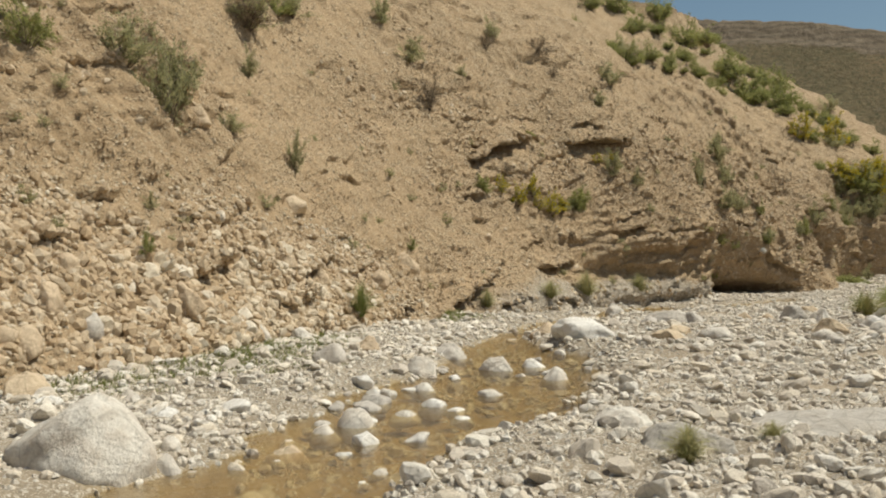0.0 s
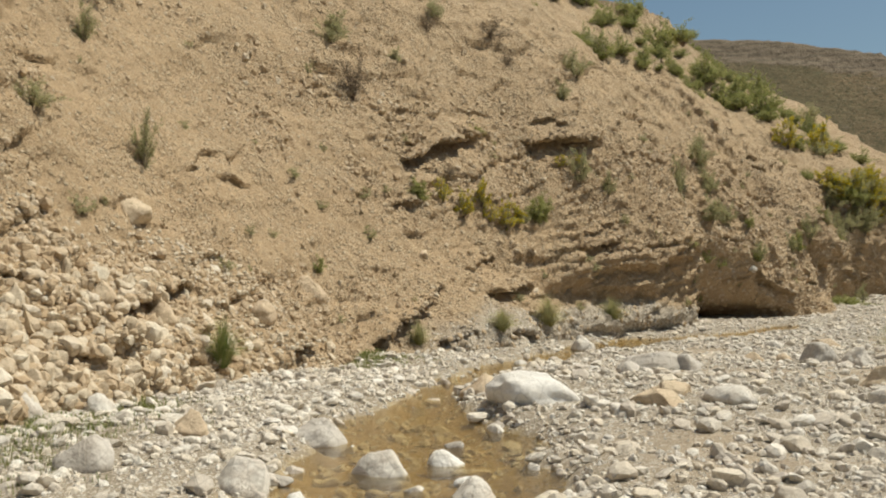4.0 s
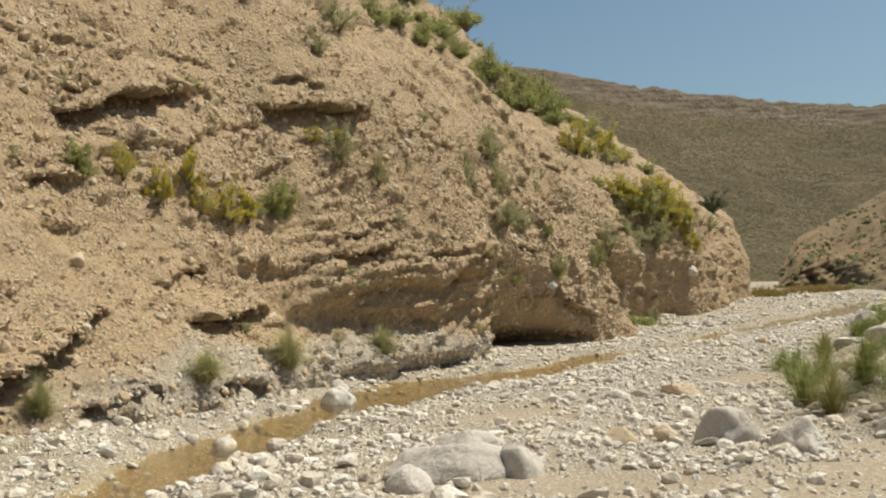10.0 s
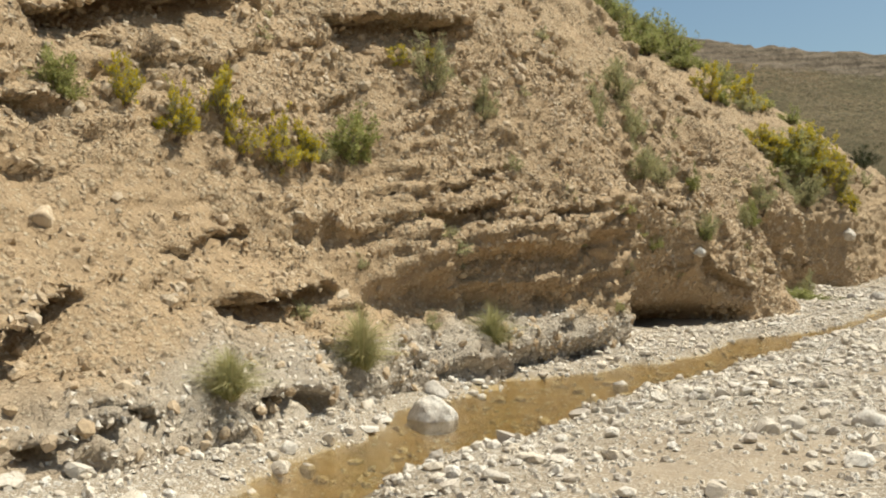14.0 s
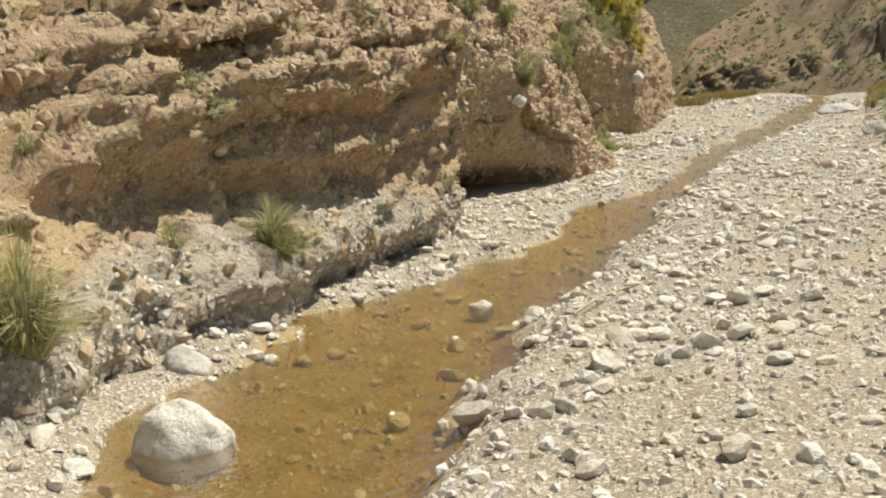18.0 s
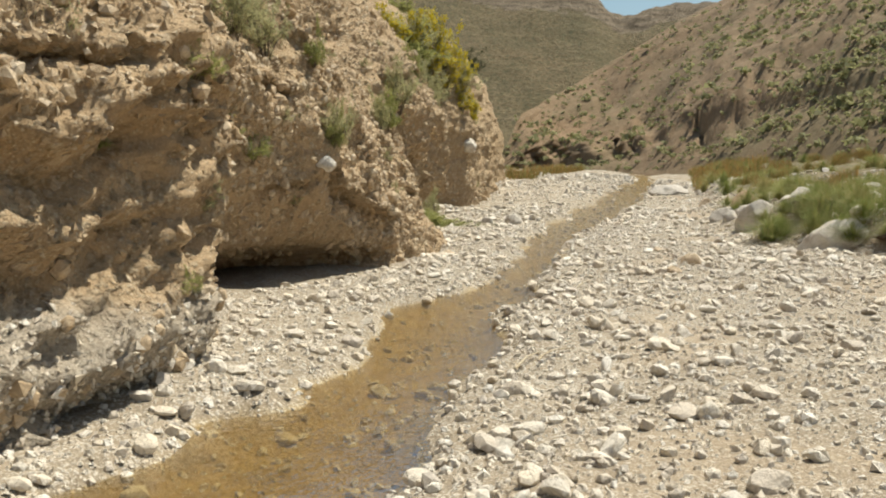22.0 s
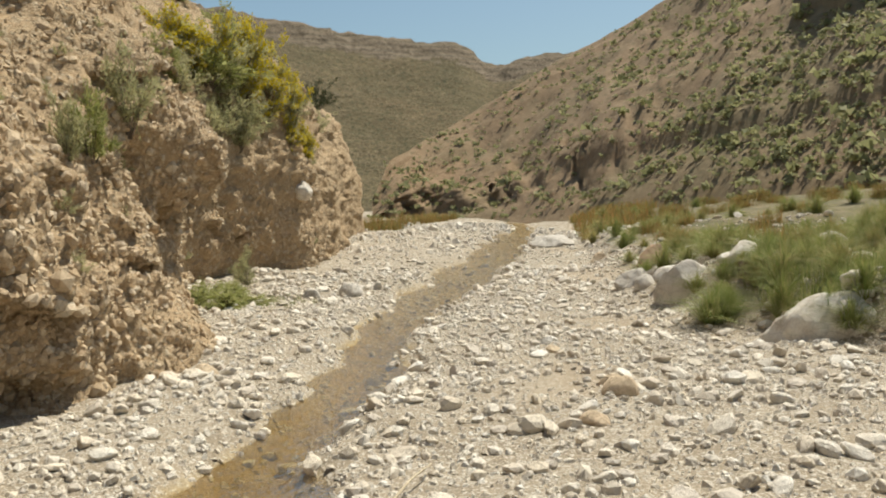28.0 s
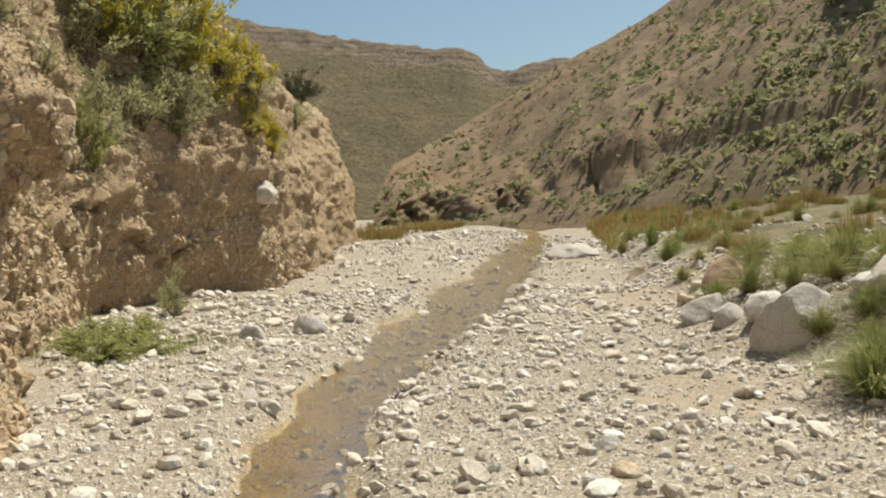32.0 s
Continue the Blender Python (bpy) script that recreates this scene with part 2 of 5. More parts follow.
def far_layers(nt, vec, col, mid):
    """Fine scrub all over, and bedded rock along the rim, from the sheet's own attribute."""
    a = nt.nodes.new("ShaderNodeAttribute")
    a.attribute_name = "rim"
    patch = noise_tex(nt, vec, 0.03, 8, 0.75)
    dots = cells(nt, vec, 0.5).outputs["Distance"]
    col = mix(nt, ramp(nt, noise_tex(nt, vec, 0.012, 5, 0.6), [(0.42, (0, 0, 0)), (0.60, (0.75, 0.75, 0.75))]), col, (0.20, 0.14, 0.078))
    col = mix(nt, ramp(nt, patch, [(0.40, (0, 0, 0)), (0.60, (0.6, 0.6, 0.6))]), col, (0.085, 0.076, 0.035))
    col = mix(nt, ramp(nt, dots, [(0.25, (0.8, 0.8, 0.8)), (0.45, (0, 0, 0))]), col, (0.078, 0.076, 0.036))
    col = mix(nt, 0.5, col, ramp(nt, noise_tex(nt, vec, 0.3, 6, 0.8), [(0.35, (0.55, 0.55, 0.5)), (0.65, (1.25, 1.2, 1.15))]), "MULTIPLY")
    at_ = nt.nodes.new("ShaderNodeSeparateXYZ")
    nt.links.new(vec, at_.inputs[0])
    bed = maths(nt, "ADD", at_.outputs[2], maths(nt, "MULTIPLY", noise_tex(nt, vec, 0.05, 5), 9.0))
    band = maths(nt, "SINE", maths(nt, "MULTIPLY", bed, 2.1))
    rock = ramp(nt, maths(nt, "ADD", maths(nt, "MULTIPLY", band, 0.08), noise_tex(nt, vec, 0.25, 6, 0.75)), [(0.3, (0.10, 0.08, 0.055)), (0.5, (0.18, 0.14, 0.098)), (0.75, (0.25, 0.195, 0.14))])
    keep = ramp(nt, maths(nt, "ADD", noise_tex(nt, vec, 0.11, 6, 0.75), maths(nt, "MULTIPLY", a.outputs["Fac"], 0.35)), [(0.60, (0, 0, 0)), (0.74, (0.9, 0.9, 0.9))])
    return mix(nt, keep, col, rock)


GREYS = [(0.50, 0.45, 0.37), (0.64, 0.58, 0.49), (0.42, 0.37, 0.30), (0.72, 0.67, 0.58), (0.56, 0.47, 0.36)]
TANS = [(0.52, 0.40, 0.26), (0.62, 0.50, 0.34), (0.42, 0.30, 0.18), (0.68, 0.57, 0.41)]
M_BED = gritty("river_gravel", (0.30, 0.245, 0.175), GREYS, 30.0, 0.62, relief=0.55, layer=bed_layers, lo_cover=0.55, warp=0.012)
M_BANK = gritty("bank_earth", (0.49, 0.355, 0.215), TANS, 15.0, 0.6, layer=bank_layers, lo_cover=0.3, crumble=0.08)
M_HILL = gritty("hill_scree", (0.245, 0.168, 0.10), [(0.30, 0.22, 0.137), (0.205, 0.143, 0.082), (0.28, 0.207, 0.128)], 2.2, 0.5, relief=0.5, layer=hill_layers)
M_FAR = gritty("mountain_scrub", (0.19, 0.148, 0.08), [(0.16, 0.125, 0.075), (0.12, 0.095, 0.055), (0.175, 0.135, 0.085)], 0.9, 0.6, relief=0.5, layer=far_layers, crumble=2.5, lumps=0.22)


def rock_mat(name, tones, stain, scale=1.0):
    """Weathered stone whose tone differs from piece to piece."""
    mat, nt, b = nodes_of(name)
    info = nt.nodes.new("ShaderNodeObjectInfo")
    geo = nt.nodes.new("ShaderNodeNewGeometry")
    pick = maths(nt, "FRACT", maths(nt, "ADD", info.outputs["Random"], geo.outputs["Random Per Island"]))
    vec = geo.outputs["Position"]
    mid = noise_tex(nt, vec, 5.0 * scale, 7, 0.68)
    fine = noise_tex(nt, vec, 45 * scale, 5, 0.7)
    col = ramp(nt, pick, [(i / max(1, len(tones) - 1), c) for i, c in enumerate(tones)])
    col = mix(nt, ramp(nt, mid, [(0.45, (0, 0, 0)), (0.72, (0.8, 0.8, 0.8))]), col, stain)
    col = mix(nt, 0.6, col, ramp(nt, fine, [(0.3, (0.66, 0.65, 0.64)), (0.65, (1, 1, 1))]), "MULTIPLY")
    crack = cells(nt, vec, 4.5 * scale, "DISTANCE_TO_EDGE").outputs["Distance"]
    col = mix(nt, 0.30, col, ramp(nt, crack, [(0.0, (0.35, 0.33, 0.3)), (0.045, (1, 1, 1))]), "MULTIPLY")
    nt.links.new(col, b.inputs["Base Color"])
    b.inputs["Roughness"].default_value = 0.9
    b.inputs["Specular IOR Level"].default_value = 0.25
    bump(nt, b, mid, 0.8, 0.07 / scale)
    bump(nt, b, noise_tex(nt, vec, 15 * scale, 6, 0.75), 0.6, 0.025 / scale)
    bump(nt, b, fine, 0.5, 0.01)
    return mat


M_PEBBLE = rock_mat("pebble_stone", [(0.80, 0.75, 0.65), (0.66, 0.60, 0.51), (0.85, 0.81, 0.73), (0.72, 0.63, 0.50), (0.56, 0.50, 0.43), (0.78, 0.69, 0.55), (0.84, 0.79, 0.70)], (0.62, 0.54, 0.43), 2.0)
M_TALUS = rock_mat("talus_stone", [(0.66, 0.55, 0.40), (0.74, 0.66, 0.52), (0.54, 0.42, 0.28), (0.78, 0.71, 0.59)], (0.54, 0.42, 0.28), 2.0)
M_BANKSTONE = rock_mat("bank_stone", [(0.52, 0.39, 0.25), (0.62, 0.50, 0.35), (0.46, 0.34, 0.21), (0.66, 0.56, 0.42), (0.54, 0.41, 0.27)], (0.46, 0.33, 0.20), 2.0)
M_WHITE = rock_mat("white_limestone", [(0.76, 0.72, 0.64), (0.70, 0.65, 0.57)], (0.50, 0.41, 0.32))
M_GREY = rock_mat("grey_limestone", [(0.66, 0.61, 0.54), (0.56, 0.52, 0.46)], (0.44, 0.38, 0.31))
M_TAN = rock_mat("tan_sandstone", [(0.70, 0.57, 0.40), (0.62, 0.49, 0.34)], (0.46, 0.33, 0.22))


def leafy(name, tones, rough=0.7, glow=0.25):
    """Leaf or blade: tone by piece, some light let through."""
    mat, nt, b = nodes_of(name)
    geo = nt.nodes.new("ShaderNodeNewGeometry")
    info = nt.nodes.new("ShaderNodeObjectInfo")
    k = maths(nt, "ADD", maths(nt, "MULTIPLY", geo.outputs["Random Per Island"], 0.75), maths(nt, "MULTIPLY", info.outputs["Random"], 0.25))
    col = ramp(nt, k, [(i / (len(tones) - 1), c) for i, c in enumerate(tones)])
    nt.links.new(col, b.inputs["Base Color"])
    b.inputs["Roughness"].default_value = rough
    b.inputs["Specular IOR Level"].default_value = 0.2
    tr = nt.nodes.new("ShaderNodeBsdfTranslucent")
    nt.links.new(col, tr.inputs["Color"])
    ms = nt.nodes.new("ShaderNodeMixShader")
    ms.inputs[0].default_value = glow
    nt.links.new(b.outputs[0], ms.inputs[1])
    nt.links.new(tr.outputs[0], ms.inputs[2])
    nt.links.new(ms.outputs[0], nt.nodes["Material Output"].inputs["Surface"])
    return mat


M_LEAF = leafy("broom_green", [(0.20, 0.22, 0.065), (0.31, 0.33, 0.11), (0.40, 0.40, 0.17), (0.25, 0.26, 0.11)], glow=0.45)
M_SAGE = leafy("sage_green", [(0.30, 0.30, 0.15), (0.42, 0.41, 0.22), (0.50, 0.46, 0.28)], glow=0.5)
M_DRY = leafy("dry_twigs", [(0.20, 0.15, 0.10), (0.30, 0.24, 0.16), (0.36, 0.30, 0.22)])
M_FLOWER = leafy("yellow_flowers", [(0.58, 0.46, 0.02), (0.66, 0.54, 0.03), (0.48, 0.42, 0.05)])
M_GRASS = leafy("green_grass", [(0.14, 0.18, 0.045), (0.21, 0.255, 0.07), (0.31, 0.31, 0.12), (0.47, 0.38, 0.19)], glow=0.35)
M_TUFT = leafy("grey_green_grass", [(0.32, 0.32, 0.15), (0.43, 0.41, 0.20), (0.55, 0.47, 0.27)], glow=0.5)
M_STRAW = leafy("straw_grass", [(0.42, 0.29, 0.13), (0.30, 0.28, 0.10), (0.21, 0.23, 0.08), (0.50, 0.38, 0.20)], glow=0.4)
M_REED = leafy("reed_tops", [(0.38, 0.20, 0.075), (0.28, 0.20, 0.07), (0.19, 0.20, 0.06), (0.44, 0.28, 0.12)], glow=0.4)
mat, nt, b = nodes_of("bark")
nt.links.new(ramp(nt, noise_tex(nt, place(nt), 30), [(0.3, (0.12, 0.085, 0.06)), (0.7, (0.25, 0.19, 0.14))]), b.inputs["Base Color"])
b.inputs["Roughness"].default_value = 0.95
M_BARK = mat


def water_mat():
    mat, nt, b = nodes_of("stream_water")
    vec = place(nt)
    fr = node(nt, "Fresnel", IOR=1.33)
    gl = node(nt, "BsdfGlossy", Roughness=0.12)
    tr = nt.nodes.new("ShaderNodeBsdfTransparent")
    tr.inputs["Color"].default_value = (0.90, 0.80, 0.55, 1)
    bp = node(nt, "Bump", Strength=0.3, Distance=0.03)
    nt.links.new(maths(nt, "ADD", noise_tex(nt, vec, 7, 3), noise_tex(nt, vec, 21, 2)), bp.inputs["Height"])
    nt.links.new(bp.outputs[0], gl.inputs["Normal"])
    nt.links.new(bp.outputs[0], fr.inputs["Normal"])
    ms = nt.nodes.new("ShaderNodeMixShader")
    nt.links.new(maths(nt, "MULTIPLY", fr.outputs[0], 0.55), ms.inputs[0])
    nt.links.new(tr.outputs[0], ms.inputs[1])
    nt.links.new(gl.outputs[0], ms.inputs[2])
    nt.links.new(ms.outputs[0], nt.nodes["Material Output"].inputs["Surface"])
    return mat


M_WATER = water_mat()

# ---- plan ----
# The stream: centre line and width; it runs along the foot of the left bank.
STREAM = [(-8, -4, 1.6), (-3.2, 3.2, 1.6), (-1.1, 6.3, 1.6), (-0.4, 8.0, 2.1), (0.3, 9.8, 2.6), (1.0, 11.7, 2.4), (1.0, 14.0, 1.3),
          (1.2, 16.7, 0.7), (1.85, 19.0, 0.9), (2.55, 20.6, 1.0), (3.2, 21.9, 1.1), (4.1, 23.3, 1.25), (5.45, 25.25, 1.7), (6.7, 26.7, 1.8),
          (8.2, 27.9, 1.5), (10.2, 29.5, 1.2), (12.4, 31.7, 1.15), (14.3, 33.5, 0.7), (16.1, 35.1, 0.72), (18.8, 37.8, 0.75),
          (20.8, 39.4, 1.1), (23.3, 41.5, 1.6), (26.8, 44.4, 1.8), (32, 48.9, 1.9), (45, 60, 1.6), (62, 76, 1.6)]
S_LINE = [(x, y) for x, y, w in STREAM]
S_RUN = np.concatenate([[0], np.cumsum([math.hypot(b[0] - a[0], b[1] - a[1]) for a, b in zip(S_LINE[:-1], S_LINE[1:])])])
S_WIDE = [w for x, y, w in STREAM]
# The edge of the grassy terrace on the other side.
TERRACE = [(9, 2), (9.2, 12), (8.7, 17), (9.6, 20.5), (12.2, 25), (15.6, 27.4), (18.8, 29.2), (20.5, 31.2), (21.1, 33.2), (22.0, 35.2),
           (23.8, 37.2), (26, 39.6), (36, 48.4), (50, 60), (66, 74)]


def bed_level(y):
    return np.interp(y, [-20, 8, 16, 22, 27, 36, 42, 48, 62, 100, 200], [0.4, 0.16, 0.16, 0.02, -0.03, -0.08, 0.0, 0.16, 0.6, 1.2, 2.0])


def stream_depth(x, y):
    """0 on the bar, 1 in mid stream."""
    p = np.stack([x, y, 0 * x], -1)
    d, run, side = near_line(x + 0.24 * fbm(p, 2.3, 3, 21), y + 0.24 * fbm(p, 2.3, 3, 23), S_LINE)
    half = np.interp(run, S_RUN, S_WIDE) / 2
    half = half * (0.94 + 0.30 * fbm(p, 1.1, 3, 5)) + 0.10 * fbm(p, 0.4, 3, 9)
    return 1 - smooth01(d, half - 0.25, half + 0.35), d


def ground_z(x, y, fine=True):
    x, y = np.asarray(x, float), np.asarray(y, float)
    shape = x.shape
    x, y = x.ravel(), y.ravel()
    p = np.stack([x, y, 0 * x], -1)
    z = bed_level(y)
    wet, d = stream_depth(x, y)
    td, trun, tside = near_line(x, y, TERRACE)
    out = np.where(tside < 0, td, -td) + 0.35 * fbm(p, 2.0, 2, 31)
    up = smooth01(out, -0.2, 1.3)
    z = z + up * (0.45 + 0.125 * np.clip(out, 0, 18)) * (1 + 0.25 * fbm(p, 3.0, 2, 33))
    z = z - 0.24 * wet - 0.07 * np.exp(-(d / 1.8) ** 2)
    near = smooth01(-np.hypot(x - 12, y - 28), -160, -60)
    z = z + near * (0.055 * fbm(p, 3.0, 2, 3) + (0.05 * fbm(p, 0.9, 2, 4) * (1 - 0.6 * wet) if fine else 0))
    return z.reshape(shape)


# ---- ground ----
AX = Vector((0.545, 0.838))


def steps(lo, hi, fine, far, grow=1.18):
    mid = list(np.arange(lo, hi, fine))
    a, s = [mid[-1]], fine
    while a[-1] < far:
        s *= grow
        a.append(a[-1] + s)
    c, s = [mid[0]], fine
    while c[-1] > -far:
        s *= grow
        c.append(c[-1] - s)
    return np.array(c[:0:-1] + mid + a[1:])


ga, gb = steps(4.0, 54.0, 0.12, 4200), steps(-12.5, 3.0, 0.11, 4200)
GA, GB = np.meshgrid(ga, gb, indexing="ij")
gx, gy = AX.x * GA + AX.y * GB + 0.6, AX.y * GA - AX.x * GB
gz = ground_z(gx, gy)
ground_me = mesh_from("ground", np.stack([gx, gy, gz], -1).reshape(-1, 3), grid_faces(len(ga), len(gb)))
wet, sd = stream_depth(gx.ravel(), gy.ravel())
gp = np.stack([gx.ravel(), gy.ravel(), 0 * gx.ravel()], -1)
at = ground_me.attributes.new("silt", "FLOAT", "POINT")
# Silt fades far off: grey gravel there, and the water's grey reflection in colour.
at.data.foreach_set("value", (smooth01(wet, 0.38, 0.7) * (1 - 0.75 * smooth01(gp[:, 1], 38, 45))).astype(np.float32))
at = ground_me.attributes.new("sand", "FLOAT", "POINT")
at.data.foreach_set("value", (smooth01(fbm(gp, 2.4, 4, 61), 0.08, 0.45) * smooth01(sd, 1.2, 2.6) * (near_line(gp[:, 0], gp[:, 1], S_LINE)[2] < 0)).astype(np.float32))
td, trun, tside = near_line(gx.ravel(), gy.ravel(), TERRACE)
at = ground_me.attributes.new("turf", "FLOAT", "POINT")
foot = 0.9 * np.exp(-((gp[:, 0] + 2.7) ** 2 * 1.2 + (gp[:, 1] - 11.8) ** 2 * 0.35)) * smooth01(fbm(gp, 0.8, 3, 38), -0.5, 0.3)
at.data.foreach_set("value", np.maximum(foot, smooth01(np.where(tside < 0, td, -td) + 0.8 * fbm(gp, 1.3, 3, 35), 0.6, 1.6) * smooth01(gp[:, 1], 12, 15) * (0.7 + 0.3 * smooth01(fbm(gp, 2.0, 3, 36), -0.3, 0.1))).astype(np.float32))
ground = add_mesh("ground", ground_me, M_BED, label="dry gravel river bed with sand patches", category="river bed", kind="structure")

# ---- stream ----
sr = np.arange(0, S_RUN[-1], 0.25)
sx, sy = np.interp(sr, S_RUN, [p[0] for p in S_LINE]), np.interp(sr, S_RUN, [p[1] for p in S_LINE])
for _ in range(6):
    sx[1:-1], sy[1:-1] = (sx[:-2] + 2 * sx[1:-1] + sx[2:]) / 4, (sy[:-2] + 2 * sy[1:-1] + sy[2:]) / 4
tx, ty = np.gradient(sx), np.gradient(sy)
tl = np.hypot(tx, ty)
half = np.interp(sr, S_RUN, S_WIDE) * 0.5 + 0.7
wb = np.linspace(-1, 1, 9)
WX = sx[:, None] - (ty / tl * half)[:, None] * wb
WY = sy[:, None] + (tx / tl * half)[:, None] * wb
WZ = np.repeat((bed_level(sy) - 0.185)[:, None], 9, 1)
water = add_mesh("stream", mesh_from("stream", np.stack([WX, WY, WZ], -1).reshape(-1, 3), grid_faces(len(sr), 9)), M_WATER,
                 label="shallow clear brown stream over silt and stones", category="stream", kind="structure")

# ---- the left bank ----
# Stations along its foot: x, y, the bearing into the bank in degrees, and the setback at each of LEVELS.
LEVELS = [0.0, 1.0, 2.5, 5.0, 8.0, 12.0, 16.0]
BANK_A = [(-12.5, -8, 165, 0, 1, 2.3, 4, 6.2, 9.5, 14), (-8.6, 0, 160, 0, 1, 2.3, 4, 6.2, 9.5, 14), (-5.2, 7.2, 156, 0, .9, 2.2, 3.9, 6, 9.5, 14),
          (-3.6, 11.0, 155, 0, .8, 2.0, 3.5, 5.4, 8.6, 13), (-2.1, 14.7, 154, 0, .7, 1.7, 3.1, 4.9, 8, 12.5), (-0.8, 18.0, 152, 0, .8, 1.8, 3.3, 5.2, 8.5, 13),
          (0.5, 20.5, 150, 0, 1.0, 2.0, 3.5, 5.3, 8.5, 13), (2.2, 22.2, 146, 0, 1.0, 2.2, 3.8, 5.6, 9, 13), (3.4, 24.2, 145, 0, .8, 1.7, 3.1, 4.9, 8.2, 13)]
BANK_B = [(4.8, 26.5, 142, 0, .8, 1.1, 2.0, 3.9, 7.8, 13), (6.75, 28.1, 140, 0, .6, .5, 1.2, 3.6, 7.7, 13), (8.1, 29.4, 134, 0, .2, .2, 1.15, 3.3, 7.6, 13), (8.95, 30.35, 134, 0, .1, .1, 1.15, 3.2, 7.6, 13),
          (9.0, 31.4, 146, .7, .6, .4, 1.2, 3.2, 7.5, 13), (10.0, 33.3, 132, 1.15, .65, .1, 1.3, 3.4, 7.8, 13), (12.0, 34.3, 114, 1.05, .4, .3, 1.9, 3.9, 8.3, 13.5),
          (13.7, 35.3, 116, .2, .1, .9, 2.6, 4.4, 8.8, 14), (15.0, 36.5, 130, 0, .5, 1.1, 2.7, 5.0, 9.2, 14), (16.3, 38.4, 138, 0, .5, .0, 1.7, 5.0, 9.5, 14)]
BANK_C = [(17.0, 39.05, 132, .3, .7, -.25, 1.3, 5.0, 9.5, 14), (17.4, 40.2, 135, .9, .9, .3, 1.4, 5.0, 9.5, 14), (18.0, 42.2, 145, 0, .2, .5, 1.5, 5.0, 9.5, 14), (18.7, 43.8, 140, 0, .2, .4, 1.2, 4.6, 9, 13.5), (20.2, 45.6, 125, .6, .35, .1, .8, 4.0, 8.5, 13),
          (22.3, 46.9, 118, .65, .35, .1, .9, 4.3, 9, 13.5), (24.4, 47.6, 132, .25, .1, .2, .9, 5.2, 10, 15), (26.4, 50.0, 140, 0, .1, .3, .9, 5, 10, 15),
          (31, 56, 138, 0, .1, .3, 1.0, 5.5, 10.5, 16), (36.8, 62, 158, 0, .1, .3, 1.2, 4.8, 10.5, 18), (37.6, 66, 190, 0, .3, 1.2, 5, 11, 18, 26), (33, 74, 215, 0, .5, 2, 6, 12, 19, 27)]
stations = np.array(BANK_A + BANK_B + BANK_C, float)
run = np.concatenate([[0], np.cumsum(np.hypot(*np.diff(stations[:, :2], axis=0).T))])
bank_s = np.concatenate([np.arange(0, 16, 0.2), np.arange(16, 52, 0.06), np.arange(52, 76, 0.075), np.arange(76, run[-1], 0.2)])
bank_h = np.concatenate([np.arange(-0.7, 5.6, 0.05), np.arange(5.6, 10, 0.1), np.arange(10, 16.01, 0.25)])


def blur(a, n, axis):
    for _ in range(n):
        pad = np.concatenate([np.take(a, [0], axis), a, np.take(a, [-1], axis)], axis)
        m = a.shape[axis]
        a = (np.take(pad, range(0, m), axis) + 2 * np.take(pad, range(1, m + 1), axis) + np.take(pad, range(2, m + 2), axis)) / 4
    return a


def along(x, y):
    """The length along the foot of the bank nearest to a place."""
    return float(near_line(np.array([float(x)]), np.array([float(y)]), stations[:, :2])[1][0])


def worley(p, size, seed, some=1.0):
    """Round lumps in cells about size wide: 1 in the middle of a lump, 0 between; some: the share of cells that hold one."""
    p = p / size
    f = np.floor(p).astype(np.int64)
    best = np.zeros(len(p))
    for dx in (-1, 0, 1):
        for dy in (-1, 0, 1):
            for dz in (-1, 0, 1):
                c = f + (dx, dy, dz)
                q = np.stack([hash01(c[:, 0], c[:, 1], c[:, 2], seed + k) for k in range(3)], -1)
                r = 0.25 + 0.45 * hash01(c[:, 0], c[:, 1], c[:, 2], seed + 3)
                d = np.linalg.norm(c + q - p, axis=1) / r
                best = np.maximum(best, np.where(hash01(c[:, 0], c[:, 1], c[:, 2], seed + 4) < some, r * np.sqrt(np.clip(1 - d * d, 0, 1)), 0))
    return best / 0.7


fx, fy, fa = (np.interp(bank_s, run, stations[:, k]) for k in range(3))
fx, fy, fa = blur(fx, 24, 0), blur(fy, 24, 0), blur(fa, 80, 0)
levels = np.stack([np.interp(bank_s, run, stations[:, 3 + k]) for k in range(len(LEVELS))], 1)
levels = blur(levels, 24, 0)
setback = np.stack([np.interp(bank_h, LEVELS, row) for row in levels])
setback = blur(setback, 20, 1)

